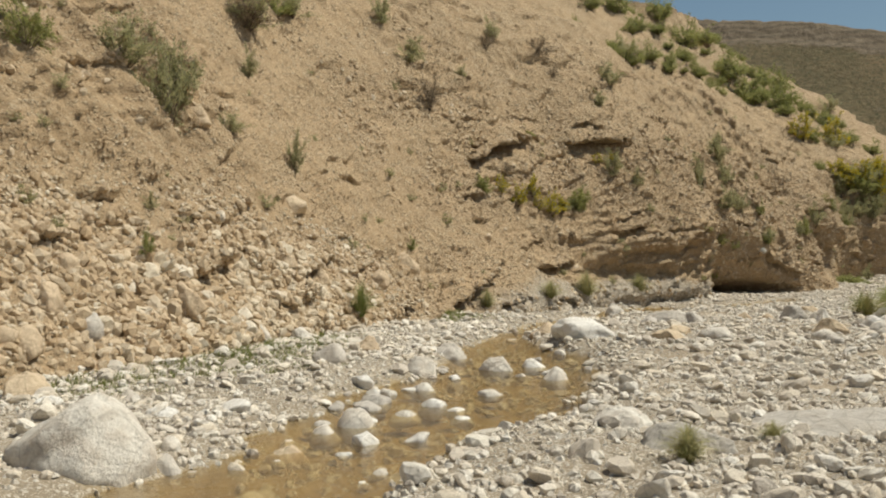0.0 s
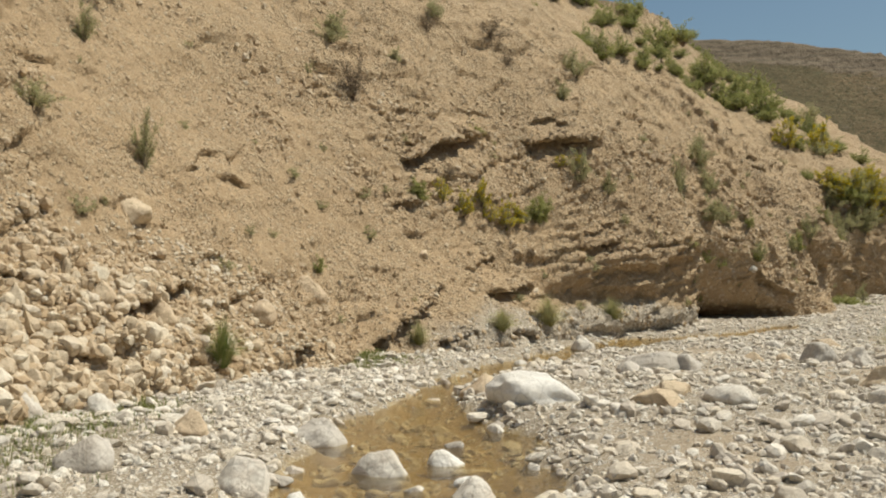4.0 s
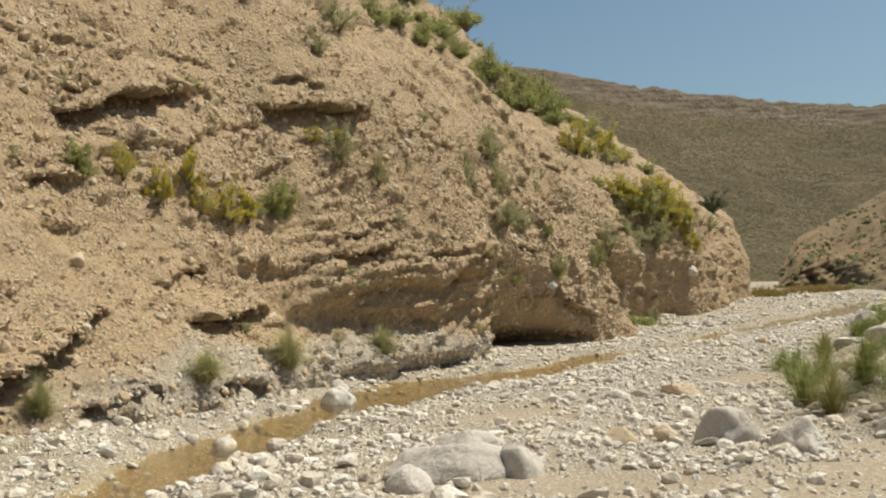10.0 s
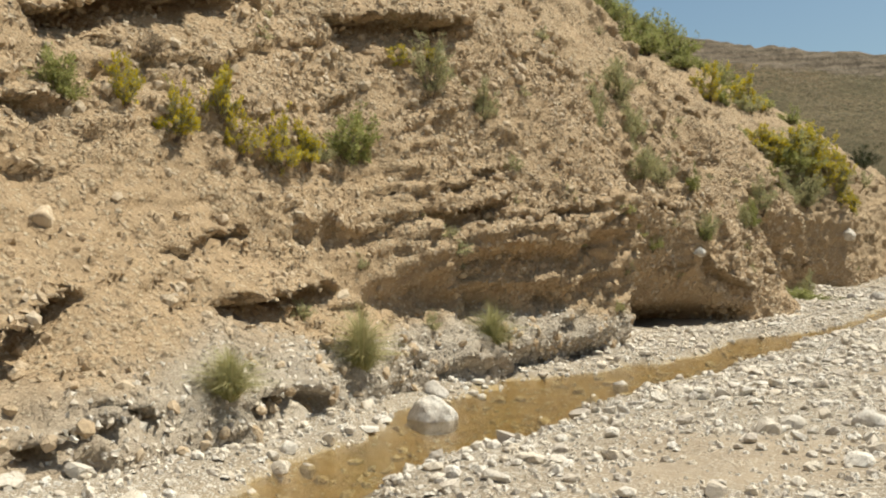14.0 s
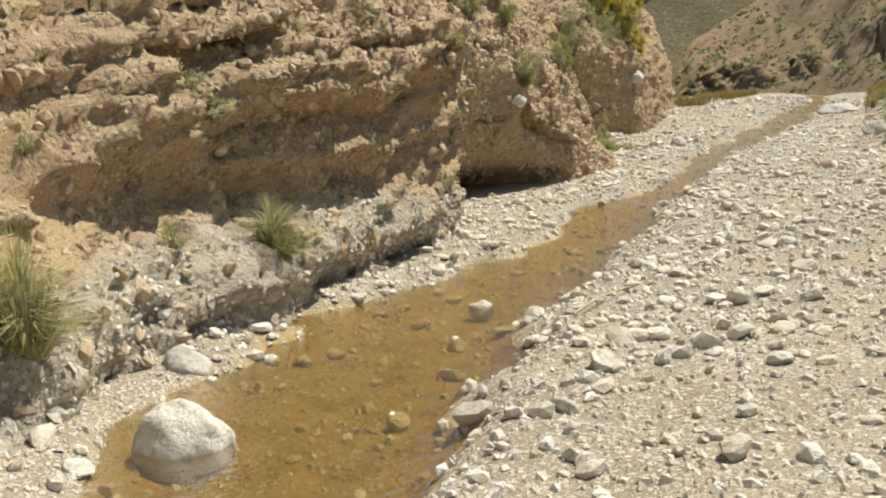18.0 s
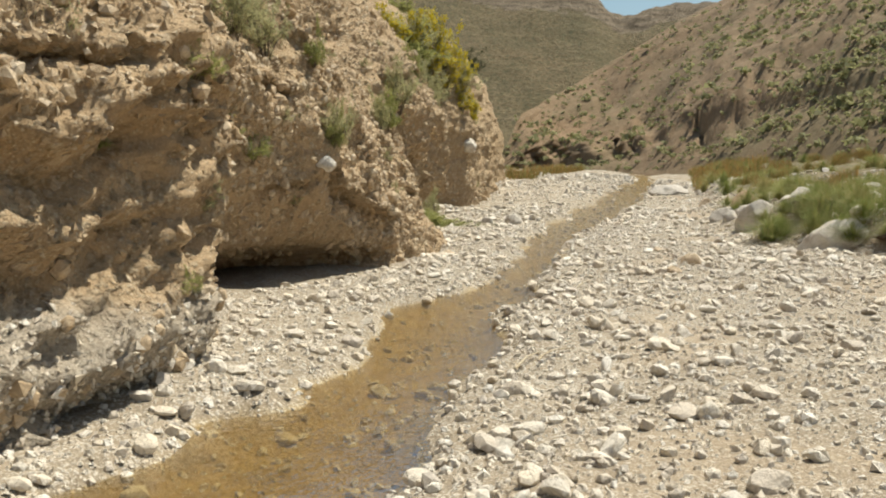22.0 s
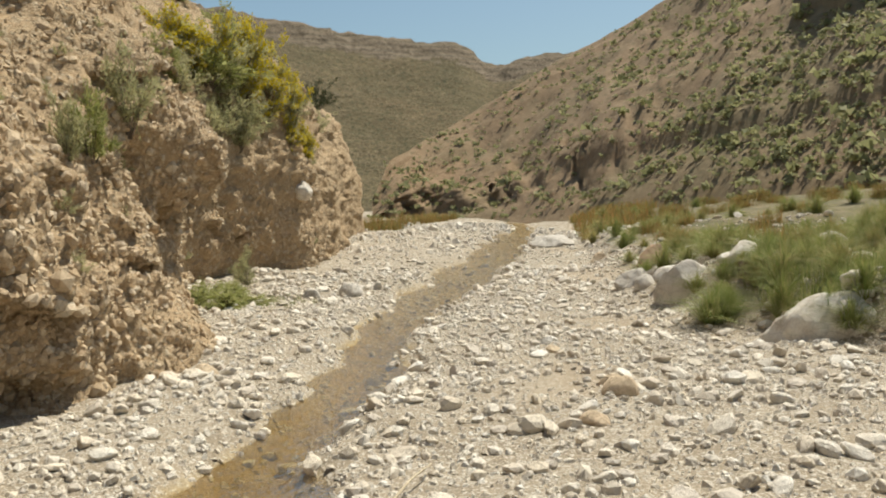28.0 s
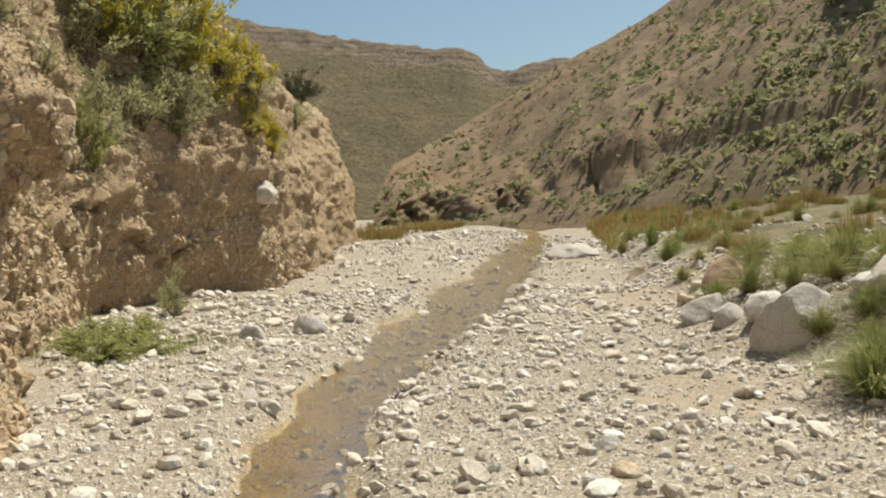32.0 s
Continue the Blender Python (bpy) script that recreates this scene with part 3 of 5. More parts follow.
# The undercut wall above the stream: a gravelly bench, a layered hollow, its roof, and the jutting nose at its end.
# Heights and setbacks of each profile; the first and last fade into the plain slope.
WALL = [(along(4.3, 25.9), (-0.7, 0.0, 0.18, 0.32, 0.45, 0.6, 0.75, 0.95, 1.05, 1.1, 1.25, 1.6, 2.2, 3.0, 5.0),
         (0.0, 0.05, 0.05, 0.1, 0.2, 0.35, 0.5, 0.7, 0.8, 0.82, 0.85, 0.95, 1.15, 1.5, 2.3)),
        (along(5.2, 27.0), (-0.7, 0.0, 0.18, 0.32, 0.5, 0.7, 0.88, 1.02, 1.12, 1.2, 1.32, 1.55, 2.2, 3.0, 5.0),
         (0.0, 0.0, 0.0, 0.08, 0.22, 0.40, 0.55, 0.72, 0.75, 0.7, 0.45, 0.45, 0.65, 0.95, 1.6)),
        (along(6.2, 27.75), (-0.7, 0.0, 0.14, 0.26, 0.38, 0.52, 0.68, 0.95, 1.10, 1.16, 1.45, 1.66, 2.2, 3.0, 5.0),
         (0.1, 0.15, 0.1, 0.0, 0.16, 0.36, 0.58, 0.66, 0.34, 0.42, 0.48, 0.12, 0.30, 0.6, 1.2)),
        (along(7.3, 28.7), (-0.7, 0.0, 0.14, 0.34, 0.48, 0.64, 0.80, 1.05, 1.20, 1.28, 1.58, 1.80, 2.2, 3.0, 5.0),
         (0.2, 0.25, 0.15, -0.05, 0.05, 0.22, 0.36, 0.4, 0.1, 0.2, 0.32, 0.0, 0.1, 0.5, 1.1)),
        (along(7.95, 29.25), (-0.7, 0.0, 0.14, 0.36, 0.55, 0.75, 0.92, 1.1, 1.25, 1.38, 1.72, 1.95, 2.25, 2.7, 5.0),
         (0.2, 0.25, 0.1, -0.05, 0.05, 0.2, 0.3, 0.3, 0.1, 0.2, 0.3, -0.05, -0.05, 0.25, 1.1)),
        (along(8.25, 29.55), (-0.7, 0.0, 0.18, 0.36, 0.55, 0.75, 0.9, 1.05, 1.25, 1.4, 1.6, 1.8, 2.25, 2.5, 5.0),
         (0.1, 0.1, 0.0, -0.1, 0.0, 0.1, 0.12, 0.1, 0.05, 0.05, 0.05, 0.0, -0.12, 0.05, 1.1)),
        (along(8.9, 30.3), (-0.7, 0.0, 0.18, 0.36, 0.55, 0.75, 0.9, 1.05, 1.25, 1.4, 1.6, 1.8, 2.25, 2.5, 5.0),
         (0.15, 0.15, 0.1, 0.05, 0.05, 0.05, 0.05, 0.02, 0.0, -0.03, -0.05, -0.08, -0.12, 0.1, 1.1)),
        (along(8.98, 30.9), (-0.7, 0.0, 0.18, 0.36, 0.55, 0.75, 0.9, 1.05, 1.25, 1.4, 1.6, 1.8, 2.25, 2.5, 5.0),
         (0.9, 0.9, 0.85, 0.8, 0.75, 0.75, 0.7, 0.7, 0.65, 0.6, 0.6, 0.55, 0.5, 0.55, 1.2))]
ws = [w[0] for w in WALL]
wobble = 0.14 * fbm(np.stack([bank_s, 0 * bank_s, 0 * bank_s], -1), 0.9, 3, 141)
for i in np.where((bank_s > ws[0] - 1.2) & (bank_s < ws[-1] + 0.7))[0]:
    hs = [np.interp(bank_s[i], ws, [w[1][k] for w in WALL]) for k in range(15)]
    bs = [np.interp(bank_s[i], ws, [w[2][k] for w in WALL]) for k in range(15)]
    fade = smooth01(bank_s[i], ws[0] - 1.2, ws[0] + 0.2) * (1 - smooth01(bank_s[i], ws[-1] - 0.2, ws[-1] + 0.7)) * (1 - smooth01(bank_h, 3.2, 5.0))
    lift = wobble[i] * np.clip(bank_h, 0, 1)
    setback[i] += fade * (np.interp(bank_h + lift, hs, bs) - setback[i])

ux, uy = np.cos(np.radians(fa)), np.sin(np.radians(fa))
foot_z = bed_level(fy)
# Broken ledges with undercut lips: both ends of the lip, the depth and the reach of the undercut.
CUTS = [(4.7, 27.75, 4.85, 6.1, 28.95, 5.05, 0.5, 0.26), (0.62, 24.9, 3.98, 1.9, 27.1, 4.8, 0.55, 0.26), (2.73, 24.28, 1.01, 3.46, 26.1, 1.23, 0.40, 0.22),
        (3.1, 23.4, 0.24, 3.7, 24.3, 0.18, 0.32, 0.16), (1.6, 21.8, 0.22, 2.2, 22.6, 0.26, 0.25, 0.14), (0.46, 20.92, 0.32, 1.28, 23.09, 1.19, 0.60, 0.30),
        (-1.2, 18.6, 0.30, -0.4, 20.3, 0.85, 0.50, 0.26), (5.35, 27.5, 2.10, 6.2, 28.1, 2.38, 0.36, 0.22), (16.3, 38.4, 1.75, 17.1, 39.3, 2.0, 0.35, 0.5),
        (7.0, 28.5, 2.1, 7.9, 29.2, 2.25, 0.15, 0.12), (-2.2, 15.4, 1.0, -1.5, 17.0, 1.3, 0.35, 0.25), (12.2, 34.4, 1.35, 14.0, 35.4, 0.75, 0.22, 0.3)]
rng = np.random.default_rng(7)
for _ in range(110):
    s0, h0 = rng.uniform(17, 66), 7.5 * rng.random() ** 1.2
    x0, y0 = np.interp(s0, bank_s, fx), np.interp(s0, bank_s, fy)
    ln, up = rng.uniform(0.3, 1.3), rng.uniform(-0.1, 0.55) if y0 < 33 else rng.uniform(-0.3, 0.3)
    x1, y1 = np.interp(s0 + ln, bank_s, fx), np.interp(s0 + ln, bank_s, fy)
    if not ws[0] - 0.3 < s0 < ws[-1] or h0 > 2.3:
        CUTS.append((x0, y0, h0, x1, y1, h0 + up * ln, rng.uniform(0.06, 0.22) * (0.5 if y0 < 21 and h0 > 1.5 else 1), rng.uniform(0.08, 0.2)))
S2, H2 = np.meshgrid(bank_s, bank_h, indexing="ij")
lip_wave = 0.10 * fbm(np.stack([S2, H2 * 0.4, 0 * S2], -1).reshape(-1, 3), 0.55, 5, 151, 0.7).reshape(S2.shape)
for x0, y0, z0, x1, y1, z1, deep, wide in CUTS:
    s0, s1 = sorted((along(x0, y0), along(x1, y1)))
    sl = slice(np.searchsorted(bank_s, s0 - 0.5), np.searchsorted(bank_s, s1 + 0.5))
    lip = np.interp(S2[sl], [s0, s1], [z0, z1]) + lip_wave[sl]
    ends = smooth01(S2[sl], s0 - 0.3, s0 + 0.25) * (1 - smooth01(S2[sl], s1 - 0.25, s1 + 0.3))
    under = lip - H2[sl]
    k = np.where(under > 0, np.exp(-(under / wide) ** 2), -0.45 * np.exp(-(under / (0.9 * wide)) ** 2))
    setback[sl] += deep * ends * k
BX = fx[:, None] + ux[:, None] * setback
BY = fy[:, None] + uy[:, None] * setback
BZ = foot_z[:, None] + bank_h[None, :]
# Hollows: x, y, z, reach along, reach up, depth into the bank.
HOLLOWS = [(11.2, 34.5, -0.05, 1.7, 0.24, 1.9), (13.2, 35.2, 0.05, 0.7, 0.16, 0.6), (9.9, 33.0, 0.4, 0.9, 0.6, 0.8), (15.6, 38.0, 2.1, 0.5, 0.4, 0.35)]
for hx, hy, hz, la, lu, deep in HOLLOWS:
    near = np.where(np.hypot(fx - hx, fy - hy) < 9 + 2.6 * la)[0]
    sl = slice(near[0], near[-1] + 1)
    x, y, z = BX[sl], BY[sl], BZ[sl]
    k = np.exp(-((x - hx) ** 2 + (y - hy) ** 2) / la ** 2 - ((z - hz) / lu) ** 2) * deep
    BX[sl], BY[sl] = x + ux[sl, None] * k, y + uy[sl, None] * k
bp = np.stack([BX, BY, BZ], -1).reshape(-1, 3)
low_h = np.repeat(bank_h[None], len(bank_s), 0).ravel()
far_side = np.repeat(smooth01(fy, 32.5, 34.5)[:, None], len(bank_h), 1).ravel()
scree = np.repeat((smooth01(fy, 14, 17) * (1 - smooth01(fy, 20.5, 22.5)))[:, None], len(bank_h), 1).ravel() * smooth01(low_h, 1.3, 2.2)
# Tilted beds: each sticks out at its lower edge and recedes upwards.
rough = 0.16 * fbm(bp * (1, 1, 0.8), 2.6, 2, 71) + 0.07 * fbm(bp, 0.8, 3, 75)
bed = bp[:, 2] + 0.13 * fbm(bp, 0.55, 3, 163) - 0.30 * np.repeat(bank_s[:, None], len(bank_h), 1).ravel() * (1 - far_side) + 0.45 * fbm(bp, 1.9, 3, 161)
where = smooth01(fbm(bp * (1, 1, 1.5), 1.0, 3, 165), 0.1, 0.6)
for period, amp, seed in ((0.74, 0.17, 0), (0.31, 0.07, 1)):
    q = bed / period + 0.3 * seed
    rough = rough + amp * (0.5 - (q - np.floor(q))) * (where if seed == 0 else smooth01(fbm(bp, 0.7, 3, 168), -0.1, 0.4)) * (1 - 0.85 * scree) * (1 - 0.4 * far_side)
wall = (smooth01(bank_s, ws[0], ws[1]) * (1 - smooth01(bank_s, ws[-2], ws[-1])))[:, None] * (smooth01(bank_h, 0.5, 0.7) * (1 - smooth01(bank_h, 2.4, 3.0)))[None]
q = (bp[:, 2] - 0.22 * np.repeat(bank_s[:, None], len(bank_h), 1).ravel() + 0.16 * fbm(bp, 0.9, 3, 191)) / 0.29
rough = rough + wall.ravel() * (0.15 * (0.5 - (q - np.floor(q))) * smooth01(fbm(bp * (1, 1, 2), 0.9, 3, 193), -0.25, 0.3) + 0.11 * (0.35 - np.abs(fbm(bp * (1, 1, 1.8), 0.5, 4, 195, 0.65))))
# Stones bedded in the earth, large and small, and fine crumbling.
stony = smooth01(fbm(bp, 1.6, 3, 171), -0.35, 0.35) * (1 - 0.6 * scree)
rough = rough + (0.10 + 0.11 * far_side) * stony * worley(bp, 0.42, 201, 0.45) + (0.05 + 0.02 * far_side) * (0.35 + 0.65 * stony) * worley(bp, 0.2, 211, 0.6)
rough = rough + far_side * (0.20 * fbm(bp * (1, 1, 0.8), 1.5, 3, 181) + 0.12 * (0.45 - np.abs(fbm(bp, 0.8, 3, 185, 0.6))))
crust = (1 - smooth01(bank_h[None, :] + 0.25 * fbm(bp, 1.2, 3, 85).reshape(BX.shape), 0.42, 0.72)) * smooth01(fy, 20, 23)[:, None] * (1 - smooth01(fx, 9.0, 10.5))[:, None]
rough = rough + crust.ravel() * (0.16 * (0.35 - np.abs(fbm(bp, 0.5, 4, 187, 0.65))) + 0.07 * worley(bp, 0.26, 221, 0.6))
rough = rough - 0.045 * np.abs(fbm(bp * (1, 1, 1.4), 0.34, 3, 79, 0.65)) * (1 - 0.5 * scree) + 0.022 * fbm(bp, 0.15, 2, 83, 0.7)
rill = np.stack([np.repeat(bank_s[:, None], len(bank_h), 1) + 0.35 * bank_h[None], np.repeat(bank_h[None] * 0.16, len(bank_s), 0), 0 * BX], -1).reshape(-1, 3)
near_side = np.repeat((smooth01(fy, 4, 7) * (1 - smooth01(fy, 13, 17)))[:, None], len(bank_h), 1).ravel() * smooth01(low_h, 2.0, 3.2)
rough = rough + near_side * 0.26 * (0.4 - np.abs(fbm(rill, 0.9, 4, 121, 0.6)))
rough = rough.reshape(BX.shape)
BX, BY = BX - ux[:, None] * rough, BY - uy[:, None] * rough
BZ = BZ + 0.3 * rough
bank_me = mesh_from("bank", np.stack([BX, BY, BZ], -1).reshape(-1, 3), grid_faces(len(bank_s), len(bank_h)))
at = bank_me.attributes.new("crust", "FLOAT", "POINT")
at.data.foreach_set("value", crust.astype(np.float32).ravel())
bank = add_mesh("bank", bank_me, M_BANK, label="steep eroded earth bank full of stones", category="river bank", kind="structure")
BANK_AT = np.stack([BX, BY, BZ], -1).reshape(-1, 3)


def on_bank(rows, reach=1.2):
    """Rows of x, y, z, width, height, moved onto the nearest place of the bank's face."""
    out = []
    for x, y, z, w, h in rows:
        d = np.linalg.norm(BANK_AT - (x, y, z), axis=1)
        k = int(d.argmin())
        out.append((*BANK_AT[k], w, h) if d[k] < reach else (x, y, z, w, h))
    return out


# ---- hills ----
HUB = (10.9, 27.7)


def heap(name, rows, n_turn, n_up, amp, size, seed, mat, label, curve, gully, rim, rim_at, category="hill", nose=0.0, crag=0.0, jag=0.0):
    """A slope seen all round from the river bed. Rows: bearing, base distance, base height, crest distance, the crest's rise in degrees."""
    rows = np.asarray(rows, float)
    th = np.linspace(rows[0, 0], rows[-1, 0], n_turn)
    r0, z0, r1, el = (blur(np.interp(th, rows[:, 0], rows[:, k]), 3, 0) for k in range(1, 5))
    z1 = 1.5 + r1 * np.tan(np.radians(el))
    v = np.concatenate([np.linspace(-0.06, 1, n_up), np.linspace(1.03, 1.6, 12)])
    up = np.where(v < 1, np.sign(v) * np.abs(v) ** curve, 1 - 0.5 * (v - 1))
    R = r0[:, None] + (r1 - r0)[:, None] * v
    X = HUB[0] + np.sin(np.radians(th))[:, None] * R
    Y = HUB[1] + np.cos(np.radians(th))[:, None] * R
    Z = z0[:, None] + (z1 - z0)[:, None] * up
    p = np.stack([X, Y, 0 * X], -1).reshape(-1, 3)
    n = fbm(p, size, 6, seed)
    Z = Z + (amp * (n - 0.5 * np.abs(fbm(p, size * 0.6, 4, seed + 40)))).reshape(X.shape) * np.clip(v * 5, 0, 1) * np.where(v > 0.9, 0.55, 1)
    q = np.stack([np.repeat(th[:, None], len(v), 1) * r1.mean() / 57.3, np.repeat(v[None] * size * 1.2, n_turn, 0), 0 * X], -1).reshape(-1, 3)
    Z = Z + (gully * (0.5 - np.abs(fbm(q, size * 0.8, 5, seed + 80, 0.55)))).reshape(X.shape) * np.clip(v * 5, 0, 1) * np.where(v > 0.9, 0.4, 1)
    step_ = 0.8 + 0.2 * fbm(q * (1, 0.3, 0), size * 1.5, 3, seed + 90).reshape(X.shape)
    Z = Z + rim * (smooth01(v, rim_at, rim_at + 0.03)[None] - smooth01(v, rim_at - 0.2, rim_at)[None]) * np.clip(step_, 0, 1.2)
    T, V = np.repeat(th[:, None], len(v), 1), np.repeat(v[None], n_turn, 0)
    # Gullied low cliffs at the near end, a steep crag high up, and broken rock along the crest.
    cut = np.stack([T * 1.0 + 5 * V, V * 2.0, 0 * T], -1).reshape(-1, 3)
    push = nose * (0.5 - np.abs(fbm(cut, 1.3, 4, seed + 60, 0.6))).reshape(T.shape) * np.clip(V * 8, 0, 1) * (1 - smooth01(V, 0.25, 0.5)) * (1 - smooth01(T, 50, 56))
    X, Y = X - np.sin(np.radians(T)) * push, Y - np.cos(np.radians(T)) * push
    edge = 0.03 * fbm(cut, 1.5, 3, seed + 62).reshape(T.shape)
    Z = Z + crag * smooth01(V + edge, 0.41, 0.46) * smooth01(T + 20 * edge, 62.6, 63.8) * (1 - smooth01(T, 74, 80))
    rocky = smooth01(V, 0.84, 0.92) * (1 - smooth01(V, 1.02, 1.1))
    Z = Z + jag * rocky * (0.4 - np.abs(fbm(np.stack([X, Y, Z], -1).reshape(-1, 3) * (1, 1, 1.6), 8, 4, seed + 64, 0.6)).reshape(T.shape))
    me = mesh_from(name, np.stack([X, Y, Z], -1).reshape(-1, 3), grid_faces(n_turn, len(v)))
    rise = np.degrees(np.arctan2(Z - 1.5, np.hypot(X - HUB[0], Y - HUB[1])))
    scrub = smooth01((T - 49.5) * 0.75 - rise + 1.2 * fbm(np.stack([X, Y, Z], -1).reshape(-1, 3), 9, 3, seed + 66).reshape(T.shape), -0.6, 1.2) * (T > 45)
    for key, value in (("scrub", scrub), ("rim", rocky)):
        at = me.attributes.new(key, "FLOAT", "POINT")
        at.data.foreach_set("value", value.astype(np.float32).ravel())
    return add_mesh(name, me, mat, label=label, category=category, kind="structure"), (X, Y, Z, scrub)


hill, HILL = heap("hillside", [(37.4, 78, 1, 80, 0.4), (38.5, 77, 1, 86, 3.4), (41, 75, 1, 95, 4.6), (44.1, 71, 1.2, 102, 5.9), (47, 66, 1.4, 104, 7.5), (49.3, 62, 1.5, 105, 8.8), (52.7, 57, 1.8, 102, 10.3),
                               (55.8, 53, 2, 100, 12.0), (60, 48, 2.2, 94, 14.2), (66, 43, 2.4, 88, 17), (78, 38, 2.4, 80, 19), (100, 34, 2.4, 75, 18), (150, 34, 2.4, 75, 14), (185, 40, 2.4, 75, 10)],
                  480, 120, 1.1, 14, 101, M_HILL, "dry hillside dotted with small shrubs", 0.9, 1.3, 0.8, 0.14, nose=3.0, crag=4.5)
far, FAR = heap("mountain", [(-60, 280, 2, 420, 9), (-10, 280, 2, 420, 13), (10, 280, 2, 420, 14.9), (14, 280, 2, 420, 14.4), (22, 280, 2, 420, 13.6), (27, 280, 2, 420, 12.5), (33, 280, 2, 420, 11.6), (38, 280, 2, 420, 10.7),
                             (41, 280, 2, 420, 10.4), (43.0, 280, 2, 420, 10.3), (43.7, 280, 2, 420, 9.9), (45, 280, 2, 420, 8.7), (46.5, 280, 2, 420, 9.1), (48, 280, 2, 430, 9.5), (60, 280, 2, 430, 9)],
                440, 100, 2.0, 70, 131, M_FAR, "far olive-brown mountain with a rocky rim", 1.1, 0.8, 1.5, 0.93, "mountain", jag=1.6)

# ---- stones ----
def ico(n):
    bm = bmesh.new()
    bmesh.ops.create_icosphere(bm, subdivisions=n, radius=1.0)
    v = np.array([q.co[:] for q in bm.verts])
    f = np.array([[q.index for q in t.verts] for t in bm.faces])
    bm.free()
    return v, f


ICO = {n: ico(n) for n in (1, 2, 3, 4)}


def stone_shape(n, seed, cuts=5, jitter=0.12, sharp=0.62, hard=0.96, round_=0.0):
    """A broken, water-worn lump about 1 in radius: a ball with planes cut off and an uneven skin."""
    r = np.random.default_rng(seed)
    v, f = ICO[n]
    v = v.copy()
    for _ in range(cuts):
        d = r.normal(size=3)
        d /= np.linalg.norm(d)
        over = v @ d - r.uniform(sharp, 0.88)
        v = v - np.where(over > 0, over * hard, 0)[:, None] * d
    v = v * (1 - round_) + 0.72 * round_ * v / np.linalg.norm(v, axis=1)[:, None]
    if n > 2:
        v = v * (1 + jitter * fbm(v + seed * 3.1, 0.9, 3, seed % 50) + 0.07 * fbm(v + seed, 0.35, 4, 7) - 0.05 * np.abs(fbm(v + 2 * seed, 0.5, 3, 13)))[:, None]
    else:
        v = v * (1 + jitter * r.uniform(-1, 1, len(v)))[:, None]
    return v - (v.max(0) + v.min(0)) / 2, f


def crumb(seed):
    """The top of a small angular stone that is half buried: five sides and a sloping ridge."""
    r = np.random.default_rng(seed)
    th = np.arange(5) * 1.2566 + r.uniform(-0.4, 0.4, 5)
    rim = np.stack([np.cos(th), np.sin(th), -0.45 + 0 * th], -1) * r.uniform(0.75, 1.1, (5, 1))
    top = np.array([(0.4, 0.1, 0.6), (-0.35, -0.1, 0.75)]) + r.normal(0, 0.16, (2, 3))
    return np.concatenate([rim, top]), np.array([(0, 1, 5), (1, 2, 5), (2, 6, 5), (2, 3, 6), (3, 4, 6), (4, 0, 6), (0, 5, 6)])


def shard(seed):
    """A half-buried angular stone with a sloping top face."""
    r = np.random.default_rng(seed)
    th = np.arange(6) * 1.0472 + r.uniform(-0.35, 0.35, 6)
    rim = np.stack([np.cos(th), np.sin(th), -0.5 + 0 * th], -1) * r.uniform(0.8, 1.12, (6, 1))
    tt = np.arange(3) * 2.094 + th[0] + 0.5 + r.uniform(-0.4, 0.4, 3)
    rr = r.uniform(0.45, 0.8, 3)
    top = np.stack([np.cos(tt) * rr, np.sin(tt) * rr, 0.55 + r.normal(0, 0.2, 3)], -1)
    return np.concatenate([rim, top]), np.array([(6, 7, 8), (0, 1, 6), (1, 2, 6), (2, 7, 6), (2, 3, 7), (3, 4, 7), (4, 8, 7), (4, 5, 8), (5, 0, 8), (0, 6, 8)])


def lump(seed):
    """A small uneven stone of eight faces."""
    r = np.random.default_rng(seed)
    v = np.array([(1, 0, 0), (0, 1, 0), (-1, 0, 0), (0, -1, 0), (0, 0, 1), (0, 0, -1)], float) * r.uniform(0.7, 1.15, (6, 1)) + r.normal(0, 0.22, (6, 3))
    return v, np.array([(a, (a + 1) % 4, 4) for a in range(4)] + [((a + 1) % 4, a, 5) for a in range(4)])


PEBBLES = {-3: [lump(1010 + k) for k in range(30)], -2: [shard(970 + k) for k in range(30)], -1: [crumb(940 + k) for k in range(24)], 1: [stone_shape(1, 300 + k, 4, 0.14) for k in range(24)], 2: [stone_shape(2, 340 + k, 9, 0.05, 0.42) for k in range(14)]}


def turn_array(yaw, pitch, roll):
    cy, sy_, cp, sp, cr, sr_ = np.cos(yaw), np.sin(yaw), np.cos(pitch), np.sin(pitch), np.cos(roll), np.sin(roll)
    R = np.zeros((len(yaw), 3, 3))
    R[:, 0, 0], R[:, 0, 1], R[:, 0, 2] = cy * cp, cy * sp * sr_ - sy_ * cr, cy * sp * cr + sy_ * sr_
    R[:, 1, 0], R[:, 1, 1], R[:, 1, 2] = sy_ * cp, sy_ * sp * sr_ + cy * cr, sy_ * sp * cr - cy * sr_
    R[:, 2, 0], R[:, 2, 1], R[:, 2, 2] = -sp, cp * sr_, cp * cr
    return R


def stone_sizes(r, size, flat):
    return np.stack([size, size * r.uniform(0.5, 0.95, len(size)), size * r.uniform(flat, flat + 0.4, len(size))], -1)


